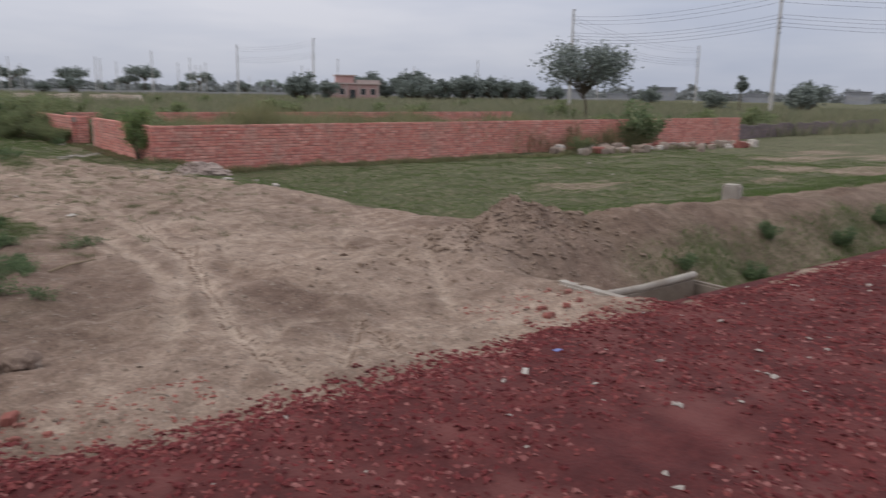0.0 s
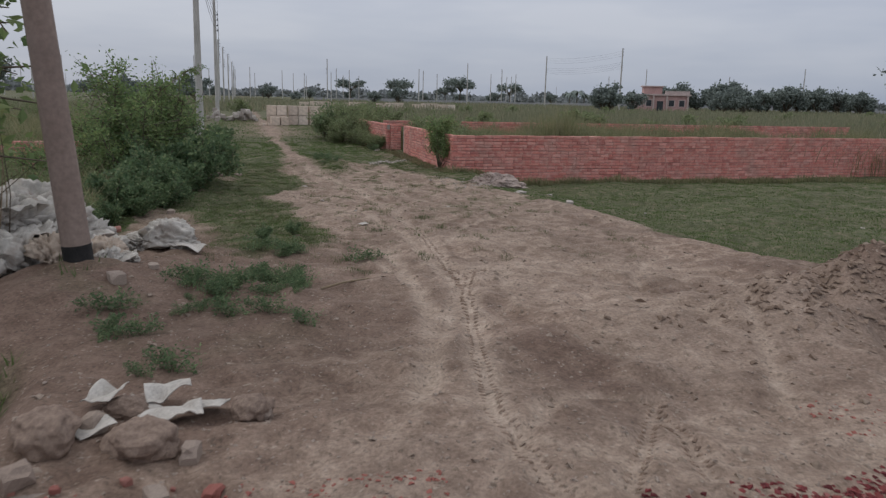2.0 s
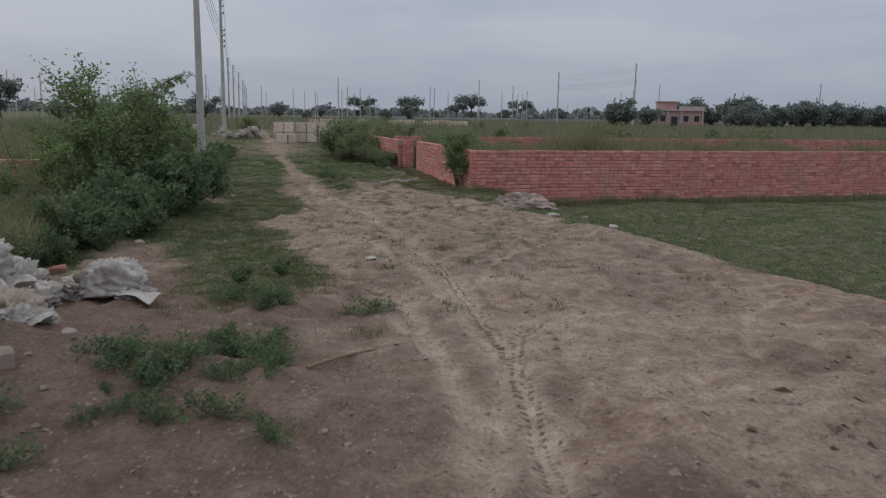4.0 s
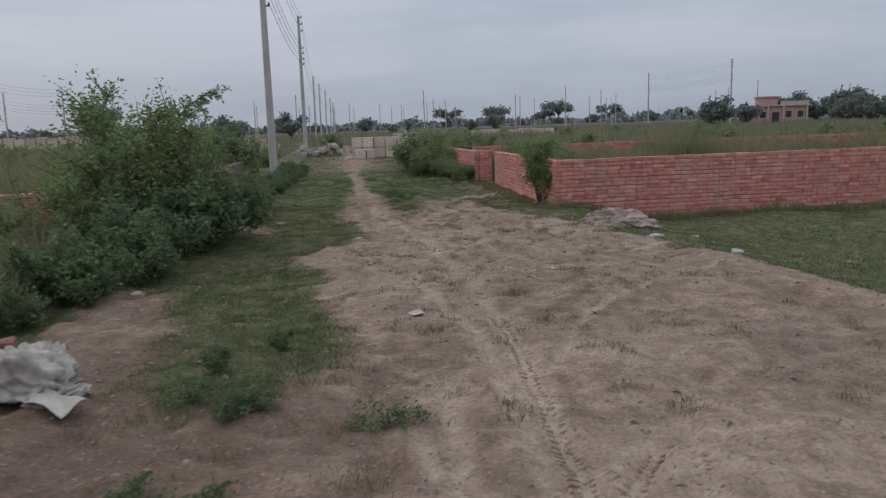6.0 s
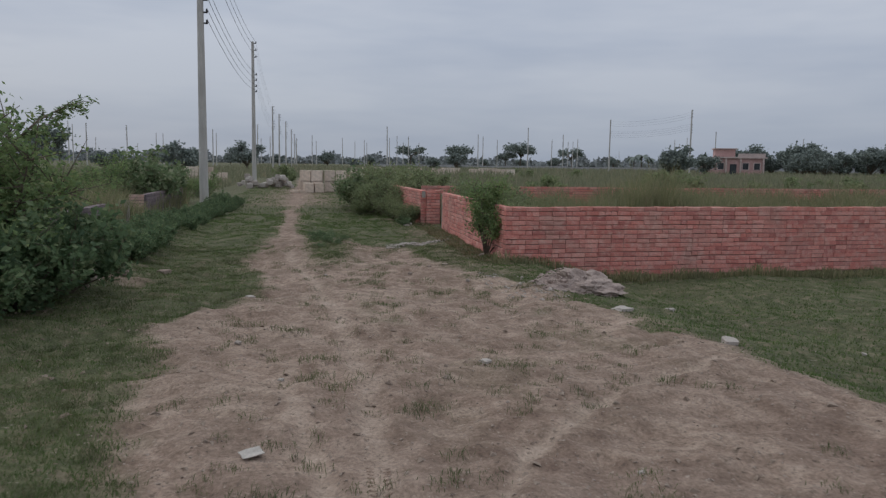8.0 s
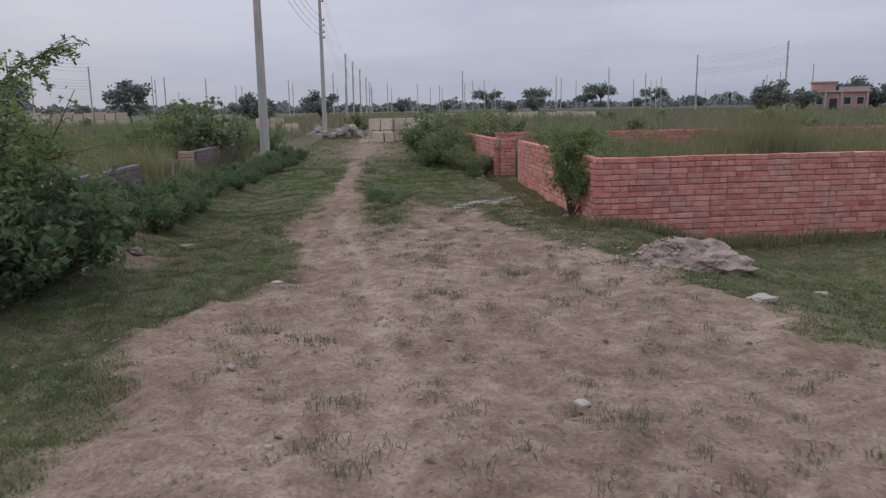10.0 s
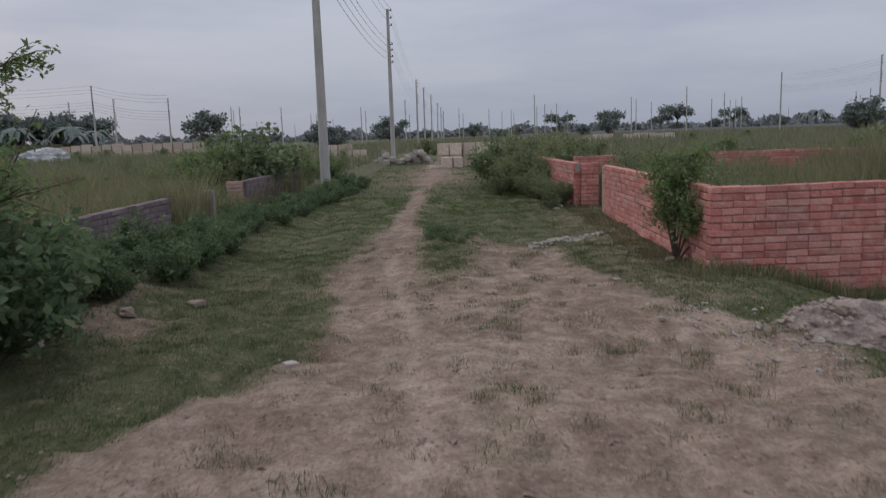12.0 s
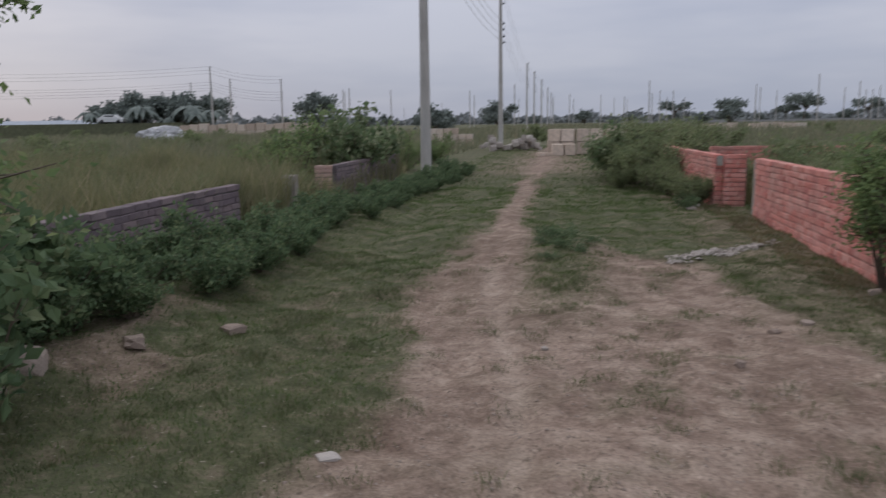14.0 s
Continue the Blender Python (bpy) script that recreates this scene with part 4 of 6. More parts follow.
# ---- plants along the west side ----
big = shrub("thorny_shrub", "tall dark feathery shrub beside the track", 21, 2.42, 1.3, 24, 30, 28, 0.065, LEAF_DARK, 0.5, 0.15, spread_leaf=0.030, low=0.2)
place(big, -3.7, 15.75)
limb_g = np.random.default_rng(23)
limb = np.array([[0.1, 0.08, 0.9], [0.42, 0.36, 1.6], [0.75, 0.62, 2.0], [1.02, 0.85, 2.2]])
limb_lines, limb_radii, limb_pts = [limb], [[0.022, 0.006]], []
for _ in range(30):
    u = limb_g.uniform(0.25, 1.0) * 3
    k = min(int(u), 2)
    p0 = limb[k] + (limb[k + 1] - limb[k]) * (u - k)
    d = limb_g.normal(size=3) * np.array([1, 1, 0.45]) + np.array([0.35, 0.3, 0.05])
    p1 = p0 + d / np.linalg.norm(d) * limb_g.uniform(0.15, 0.4)
    limb_lines.append(np.array([p0, (p0 + p1) / 2 + [0, 0, 0.03], p1]))
    limb_radii.append([0.006, 0.002])
    limb_pts.append(p0 + (p1 - p0) * np.linspace(0.15, 1, 22)[:, None] + limb_g.normal(0, 0.012, (22, 3)))
v, f = tubes(limb_lines, limb_radii, 4)
part("limb", quick_mesh("limb", v, f, BARK), None, big, "thin bare-barked limb reaching towards the track")
v, f = leaf_quads(limb_g, np.concatenate(limb_pts), 0.06, 0.4, 0.1)
part("limb_leaves", quick_mesh("limb_leaves", v, f, LEAF_DARK), None, big)
big2 = shrub("thorny_shrub", "dense leafy dark green shrub in the hedge", 22, 1.7, 1.1, 14, 18, 24, 0.06, LEAF_DARK, 0.55, 0.25, spread_leaf=0.035, low=0.15)
place(big2, -3.35, 14.7)
again(big2, -4.5, 14.6, 120, 0.85)
herb = [shrub("weed_clump", "leafy dark green weeds crowding the track's edge", 30 + i, 0.85, 0.62, 13, 9, 19, 0.066, LEAF_HERB, 0.62, 0.35, spread_leaf=0.05, low=0.2, group="weeds along the west wall") for i in range(3)]
rng = np.random.default_rng(71)
slots = []
y = 11.9
while y < 35:
    edge = np.interp(y, [11, 13, 16.5, 20, 22, 26, 33], [-3.3, -2.85, -2.55, -2.45, -2.35, -2.35, -2.3])
    tall = np.interp(y, [11, 14, 15.6, 16.9, 17.5, 18.4, 18.9, 19.6, 20.3, 22, 24, 33], [0.6, 1.1, 1.4, 1.3, 0.85, 0.65, 0.95, 0.85, 0.62, 0.54, 0.46, 0.58])
    slots.append((edge - rng.uniform(-0.1, 0.3), y, rng.uniform(0.45, 1.0) * tall))
    slots.append((edge - rng.uniform(0.35, 0.6), y + rng.uniform(-0.2, 0.3), rng.uniform(0.6, 1.15) * tall))
    y += rng.uniform(0.36, 0.6)
for i, (x, y, s) in enumerate(slots):
    if i < 3:
        place(herb[i], x, y, rng.uniform(0, 360), s)
    else:
        again(herb[i % 3], x, y, rng.uniform(0, 360), s)
olive = [shrub("tall_weed", "tall olive green weeds with thin stems", 40 + i, 1.15, 0.6, 16, 7, 12, 0.075, LEAF_OLIVE, 0.3, 0.6, spread_leaf=0.05, low=0.2, wood=DRY_STALK, group="tall weeds in the west plot") for i in range(2)]
n = 0
for x0, x1, y0, y1, count, s0, s1 in ((-9, -4.2, 11.5, 15.8, 26, 0.55, 0.9), (-5.2, -3.7, 9.2, 12.5, 9, 0.4, 0.7), (-12, -4.2, 18, 30, 36, 0.55, 0.95), (-30, -8, 28, 60, 40, 0.8, 1.3), (-4.9, -4.0, 21.5, 25.5, 8, 0.6, 0.8)):
    for _ in range(count):
        x, y, s = rng.uniform(x0, x1), rng.uniform(y0, y1), rng.uniform(s0, s1)
        if n < 2:
            place(olive[n], x, y, rng.uniform(0, 360), s)
        else:
            again(olive[n % 2], x, y, rng.uniform(0, 360), s)
        n += 1
broad = shrub("broad_leaf_shrub", "pale broad-leaved shrub above the grey wall", 51, 1.95, 1.15, 15, 10, 14, 0.17, LEAF_PALE, 0.6, 0.3, spread_leaf=0.05, low=0.45)
place(broad, -4.7, 29.4, 0, 0.95)
again(big2, -5.3, 28.0, 80, 1.0)
again(broad, -4.5, 31.0, 200, 0.95)
again(big2, -5.2, 29.5, 20, 1.15)
again(big2, -4.4, 36, 20, 0.8)
again(big2, -4.2, 41, 90, 0.75)
roadside = shrub("young_tree", "slender dark-leaved young tree by the sack heap", 61, 3.7, 0.5, 7, 20, 12, 0.12, LEAF_DARK, 0.6, -0.1, spread_leaf=0.03, low=0.40, category="tree")
place(roadside, -4.05, 8.0)
stalk_g = np.random.default_rng(62)
stalks = thing("dry_stalks", "thicket of dry brown stalks behind the sack heap", "dry stalks")
for k in range(44):
    lines = [np.array([[x, y, 0], [x + stalk_g.normal(0, .08), y + stalk_g.normal(0, .08), 0.7], [x + stalk_g.normal(0, .2), y + stalk_g.normal(0, .15), stalk_g.uniform(0.9, 1.6)]]) for x, y in zip(stalk_g.uniform(-0.8, 0.3, 1), stalk_g.uniform(-0.5, 0.5, 1))]
    v, f = tubes(lines, [[0.007, 0.003]], 4)
    part("stalk", quick_mesh("stalk", v, f, DRY_STALK if k % 3 else BARK), None, stalks)
place(stalks, -4.0, 7.6)
for x, y, s in ((-3.45, 11.2, 0.5), (-3.6, 10.5, 0.45), (-1.2, 9.6, 0.2), (-1.55, 9.2, 0.22), (-4.6, 7.0, 0.9), (-4.4, 8.6, 0.8), (-4.9, 9.6, 0.9), (-3.6, 4.9, 0.55), (-4.2, 4.4, 0.6), (-3.5, 5.6, 0.35), (-4.7, 5.6, 0.8), (-3.25, 4.5, 0.4)):
    again(herb[0], x, y, x * 100, s)

low_weed = shrub("ground_weed", "low leafy green weed on the bare earth", 64, 0.15, 0.3, 12, 5, 8, 0.03, LEAF_HERB, 0.42, 0.2, spread_leaf=0.13, low=0.1, category="weed", group="low weeds on the bare earth")
place(low_weed, -1.78, 7.3)
wr = random.Random(12)
for x, y, n_ in ((-1.78, 7.25, 7), (-1.95, 6.78, 9), (-1.56, 6.95, 5), (-2.2, 6.85, 4), (-1.55, 6.2, 3), (-2.3, 5.2, 3), (-2.5, 6.2, 2), (-1.3, 8.9, 4), (-0.95, 8.6, 2)):
    for _ in range(n_):
        again(low_weed, x + wr.gauss(0, 0.24), y + wr.gauss(0, 0.26), wr.uniform(0, 360), wr.uniform(0.35, 1.0))

# ---- plants on the east side ----
sap = shrub("wall_sapling", "bushy sapling growing against the brick wall", 81, 1.42, 0.5, 10, 24, 30, 0.05, LEAF_DARK, 0.5, 0.3, spread_leaf=0.035, low=0.56)
place(sap, 3.12, 19.42)
right_bush = shrub("wild_shrub", "olive green wild shrub at the path's edge", 82, 1.25, 0.95, 16, 14, 18, 0.075, LEAF_OLIVE, 0.4, 0.4, spread_leaf=0.045, low=0.15)
for x, y, s in ((2.0, 30.6, 0.85), (2.6, 29.4, 1.1), (2.2, 32.6, 1.3), (2.9, 33.5, 1.5), (2.5, 28.0, 0.65), (2.7, 27.0, 0.5), (2.75, 31.2, 1.3), (1.7, 29.8, 0.45), (3.4, 38, 1.5), (2.75, 26.2, 0.5), (4.2, 35, 1.4), (1.9, 34.5, 0.9)):
    if (x, y) == (2.0, 30.6):
        place(right_bush, x, y, 0, s)
    else:
        again(right_bush, x, y, x * 300, s)
again(broad, 1.75, 31.4, 10, 0.72)
again(broad, 1.75, 33.0, 130, 0.55)
for x, y, s in ((4.5, 23.0, 1.0), (4.75, 25.2, 1.25), (5.2, 24.6, 0.9), (6.5, 27.2, 0.9), (4.7, 26.5, 1.25), (4.9, 28.0, 1.2), (4.6, 24.2, 1.1), (5.5, 26.0, 0.8), (4.4, 22.2, 0.9), (6.3, 21.5, 0.45), (9.0, 23.5, 0.55), (13, 22, 0.6), (11.5, 27.4, 0.9), (16, 24, 0.7), (12.6, 30.8, 1.3), (7.2, 23, 0.4), (5.4, 20.4, 0.35), (8.6, 20.6, 0.4)):
    again(right_bush, x, y, y * 71, s)
for x, y, s in ((23.2, 20.0, 1.0), (24.4, 20.6, 0.9), (22.4, 20.4, 0.7)):
    again(broad, x, y, x * 50, s)
again(right_bush, 18.3, 18.4, 70, 0.55)
again(herb[1], 2.75, 26.3, 0, 0.5)
again(herb[2], 2.5, 25.6, 0, 0.35)
for x, y, s in ((0.45, 21.4, 1.1), (0.65, 20.9, 0.8), (0.3, 21.9, 0.9), (0.5, 21.0, 0.9), (0.75, 21.3, 0.7), (0.25, 21.3, 0.8), (0.6, 21.8, 0.8), (0.35, 20.5, 0.6)):
    again(low_weed, x, y, x * 400, s)
for x, y, s in ((4.6, 4.4, 0.25), (5.6, 4.2, 0.3), (6.6, 4.6, 0.3), (8.0, 4.3, 0.35), (9.5, 4.5, 0.35)):
    again(herb[1], x, y, x * 90, s)

fb = shrub("field_bush", "low dull green bush in the far field", 85, 1.3, 0.9, 9, 6, 14, 0.17, LEAF_OLIVE, 0.5, 0.3, spread_leaf=0.07, low=0.15, group="bushes in the fields")
place(fb, 14, 33)
fr = random.Random(3)
for _ in range(75):
    y = fr.uniform(31, 105)
    again(fb, fr.uniform(-0.55, 1.1) * y + (4 if fr.random() > 0.3 else -6), y, fr.uniform(0, 360), fr.uniform(0.5, 1.25))
for x, y, s in ((12.5, 31, 1.3), (13.4, 30.6, 1.1), (11.8, 30.9, 0.9), (27, 24.5, 1.1), (29, 25, 0.9), (31.5, 23, 1.0), (33.5, 24, 1.2), (38, 27, 1.2), (41, 25, 1.2), (45, 27, 1.3)):
    again(fb, x, y, x * 77, s)

# ---- grass ----
def lawn(name, label, seed, count, x0, x1, y0, y1, height, width, mat, power=1.0, least=0.35, lean=0.7):
    g = np.random.default_rng(seed)
    x, y = g.uniform(x0, x1, count), y0 + (y1 - y0) * g.random(count) ** power
    k = turf(x, y) > least * (0.5 + g.random(count))
    x, y = x[k], y[k]
    v, f = blades(g, x, y, ground_z(x, y) - 0.005, height * (0.6 + 0.8 * vnoise(x, y, 0.5, 23)), width, lean, False)
    return tagged(new(name, quick_mesh(name, v, f, mat)), label, "grass", kind="stuff")


lawn("grass", "short green turf beside the track", 91, 330000, -3.4, 3.6, 8.8, 30, 0.034, 0.0065, GRASS, 1.2)
lawn("grass", "short green turf over the open plot", 92, 230000, 3.0, 24, 5.7, 19.5, 0.036, 0.012, GRASS, 1.1)
lawn("grass", "sparse short turf further along the path", 93, 30000, -3, 5, 25, 60, 0.07, 0.02, GRASS)
lawn("grass", "grass and weeds in the roadside ditch", 94, 30000, 2.6, 14, 3.1, 6.8, 0.09, 0.010, GRASS, least=0.3)
lawn("grass", "weedy grass in the hollow by the pole", 95, 16000, -7, -2.9, 3.6, 9.5, 0.12, 0.012, GRASS, least=0.3)


def tufts(name, label, seed, spots, per, radius, height, width, mat, lean=0.9):
    g = np.random.default_rng(seed)
    xs = np.concatenate([np.full(per, x) for x, y, s in spots]) + g.normal(0, radius, per * len(spots))
    ys_ = np.concatenate([np.full(per, y) for x, y, s in spots]) + g.normal(0, radius, per * len(spots))
    ss = np.concatenate([np.full(per, s) for x, y, s in spots])
    v, f = blades(g, xs, ys_, ground_z(xs, ys_) - 0.004, height * ss, width, lean, height > 0.05)
    return tagged(new(name, quick_mesh(name, v, f, mat)), label, "grass", kind="stuff")


rng = np.random.default_rng(97)
spots = [(rng.uniform(-2.2, 3.0), rng.uniform(4.2, 21), rng.uniform(0.5, 1.3)) for _ in range(2600)]
spots = [s for s in spots if float(turf(s[0], s[1])) > 0.18 + 0.3 * rng.random() or (rng.random() < 0.2 and s[1] > 8)]
tufts("grass_tufts", "scattered small grass tufts on the bare track", 98, spots, 34, 0.045, 0.055, 0.0035, WISP, 1.1)
tufts("dry_tufts", "dry trampled grass wisps on the bare track", 99, spots[::2], 24, 0.10, 0.022, 0.003, STRAW, 1.8)
marked = [(0.19, 12.52, 1.3), (-0.61, 14.2, 1.0), (1.87, 14.63, 1.1), (1.57, 12.2, 1.1), (-0.12, 13.79, 1.0), (2.24, 15.0, 1.1), (1.68, 15.9, 1.1), (0.67, 17.0, 0.9), (1.1, 17.34, 1.0), (0.97, 16.6, 1.1),
          (1.7, 15.94, 1.1), (2.18, 15.78, 1.1), (0.29, 17.3, 0.8), (0.34, 18.52, 0.9), (0.12, 12.05, 1.1), (0.78, 11.34, 1.0), (-0.12, 10.06, 1.1), (-0.71, 7.67, 1.0), (0.3, 19.4, 0.9)]
tufts("weed_tufts", "taller green weed tufts on the sandy ground", 100, marked, 110, 0.085, 0.06, 0.0035, WISP, 1.2)


tufts("tall_tufts", "tall feathery yellowish grass by the wall gap", 102, [(-3.9, 22.3, 0.85), (-4.1, 22.7, 0.95), (-4.3, 22.1, 0.85), (-4.5, 17.5, 0.9), (-4.6, 19, 0.9)], 300, 0.22, 1.1, 0.009, TALL_GRASS, 0.45)


def meadow(name, label, seed, count, x0, x1, y0, y1, height, width, mat, power=1.0, patch=3.0):
    g = np.random.default_rng(seed)
    x, y = g.uniform(x0, x1, count), y0 + (y1 - y0) * g.random(count) ** power
    k = vnoise(x, y, patch, seed) > 0.25 * g.random(count)
    x, y = x[k], y[k]
    v, f = blades(g, x, y, ground_z(x, y) - 0.01, height * (0.45 + 1.0 * vnoise(x, y, patch * 0.6, seed + 3)), width, 0.5, width < 0.04)
    return tagged(new(name, quick_mesh(name, v, f, mat)), label, "grass", kind="stuff")


tufts("tall_tufts", "tall feathery brownish grass inside the walled plot", 103, [(7.6, 23.2, 0.9), (8.1, 23.5, 1.1), (8.6, 23.9, 1.0), (9.3, 24.2, 0.8), (6.9, 23.4, 0.7), (10.2, 24.8, 0.8), (12.0, 24.5, 0.7)], 420, 0.34, 1.75, 0.010, TALL_GRASS, 0.4)
meadow("tall_grass", "tall olive grass filling the walled plot", 111, 75000, 3.6, 24, 19.4, 29, 0.95, 0.013, TALL_GRASS, patch=1.6)
meadow("tall_grass", "tall yellowish grass behind the grey wall", 112, 70000, -16, -3.7, 17.2, 33, 0.85, 0.013, TALL_GRASS, patch=1.5)
meadow("tall_grass", "rough grass and weeds before the low red wall", 113, 24000, -10, -3.6, 10, 16, 0.5, 0.011, TALL_GRASS, patch=1.2)
meadow("tall_grass", "green field grass beyond the walls", 114, 60000, 3.5, 70, 29.8, 85, 0.85, 0.09, FIELD_GRASS, 1.3, 5)
meadow("tall_grass", "green field grass stretching to the tree line", 115, 40000, -20, 160, 80, 230, 0.9, 0.24, FIELD_GRASS, 1.2, 12)
meadow("tall_grass", "field grass west of the path", 116, 45000, -60, -4.5, 32, 100, 0.8, 0.09, FIELD_GRASS, 1.2, 5)
meadow("tall_grass", "field grass beyond the open plot", 117, 40000, 22, 120, 22, 80, 0.95, 0.10, FIELD_GRASS, 1.2, 5)
meadow("grass_fringe", "dry grass fringe along the foot of the brick wall", 118, 9000, 3.0, 27, 18.2, 18.62, 0.17, 0.012, TALL_GRASS, patch=0.9)
meadow("grass_fringe", "grass fringe beside the wall along the track", 119, 3000, 2.75, 3.22, 18.6, 26, 0.06, 0.010, STRAW, patch=0.7)

# ---- tyre tread pressed into the dust ----
def tread(name, label, line, width, pitch, y1):
    pts = []
    for (ax, ay), (bx_, by_) in zip(line[:-1], line[1:]):
        n_ = max(int(math.hypot(bx_ - ax, by_ - ay) / pitch), 1)
        pts += [(ax + (bx_ - ax) * i / n_, ay + (by_ - ay) * i / n_, math.atan2(by_ - ay, bx_ - ax)) for i in range(n_)]
    pts = np.array([p for p in pts if p[1] < y1])
    q = np.array([[0, 1, 5, 4], [2, 6, 7, 3], [0, 4, 6, 2], [1, 3, 7, 5], [4, 5, 7, 6]])
    vs, fs = [], []
    for s in (-1, 1):
        for x, y, a in pts:
            slant = a + s * 0.9
            along, across = np.array([math.cos(slant), math.sin(slant)]), np.array([-math.sin(slant), math.cos(slant)])
            cx0, cy0 = x - math.sin(a) * s * width * 0.3, y + math.cos(a) * s * width * 0.3
            z = float(ground_z(cx0, cy0))
            for dz in (-0.01, 0.0035):
                k = 1.0 if dz < 0 else 0.55
                for u in (-1, 1):
                    for w in (-1, 1):
                        p = np.array([cx0, cy0]) + along * w * width * 0.24 * k + across * u * pitch * 0.22 * k
                        vs.append((p[0], p[1], z + dz))
            fs.append(q + (len(vs) - 8))
    return tagged(new(name, quick_mesh(name, vs, np.concatenate(fs), EARTH)), label, "tyre print", kind="stuff")


tread("tyre_print", "herringbone tyre print pressed into the sandy track", WHEEL_RUTS[3][0], 0.13, 0.05, 12)
tread("tyre_print", "herringbone tyre print pressed into the sandy track", WHEEL_RUTS[0][0], 0.13, 0.05, 10.5)
tread("tyre_print", "herringbone tyre print pressed into the sandy track", SIDE_RUTS[1][0], 0.13, 0.05, 12)
tread("tyre_print", "herringbone tyre print pressed into the sandy track", SIDE_RUTS[2][0], 0.13, 0.05, 12)

# ---- heap of rubble, stones and litter ----
heap = thing("earth_heap", "low heap of grey earth and broken concrete", "heap", at=(3.62, 16.3, float(ground_z(3.62, 16.3)) - 0.03))
HEAP_EARTH = mottled("heap_earth", (0.26, 0.20, 0.175), (0.42, 0.345, 0.31), 5.0, fine=40, relief=1.0)
bm = bmesh.new()
bmesh.ops.create_icosphere(bm, subdivisions=5, radius=1.0)
for v_ in bm.verts:
    c = v_.co.copy()
    k = 1 + 0.25 * noise.noise(c * 2.3) + 0.14 * noise.noise(c * 6) + 0.10 * abs(noise.noise(c * 14)) + 0.06 * noise.noise(c * 30)
    rise = max(c.z, -0.05) ** 1.4 if c.z > 0 else c.z * 0.2
    v_.co = Vector((c.x * 0.6 * k, c.y * 0.45 * k, rise * 0.27 * k))
part("earth", bm, HEAP_EARTH, heap)
hg = np.random.default_rng(33)
ha, hr = hg.uniform(0, 2 * np.pi, 420), np.sqrt(hg.random(420)) * 1.05
hx, hy = 3.62 + 0.6 * hr * np.cos(ha), 16.3 + 0.45 * hr * np.sin(ha)
scattered_chips("heap_clods", hg, hx, hy, ground_z(hx, hy) - 0.02 + 0.24 * np.clip(1 - hr ** 2, 0, 1) ** 0.75, 0.028, HEAP_EARTH, "crumbled clods over the earth heap", "clods")
for i, (dx, dy, s, fl, st) in enumerate(((0.12, -0.1, 0.24, 0.5, 1.3), (-0.3, -0.12, 0.25, 0.4, 1.4), (0.42, -0.25, 0.22, 0.6, 1.2), (0.6, 0.15, 0.17, 0.5, 1.4), (0.2, 0.25, 0.22, 0.5, 1.2), (-0.62, -0.42, 0.11, 0.5, 1.3), (-0.42, -0.55, 0.09, 0.4, 1.4), (0.55, -0.42, 0.10, 0.6, 1.0), (0.1, -0.5, 0.06, 0.6, 1.0), (-0.8, -0.1, 0.08, 0.5, 1.2))):
    dx, dy, s = dx * 0.75, dy * 0.75, s * 0.62
    hz = 0.25 * max(0.0, 1 - (dx / 0.56) ** 2 - (dy / 0.42) ** 2) ** 0.5
    stone("concrete_lump", "broken grey concrete lump on the earth heap", "rubble", 3.62 + dx, 16.3 + dy, s, PALE_STONE if i in (5, 6) else STONE, i, fl, 0.25, "rubble on the heap", st, z=float(ground_z(3.62 + dx, 16.3 + dy)) + hz * 0.8)
rng = np.random.default_rng(121)
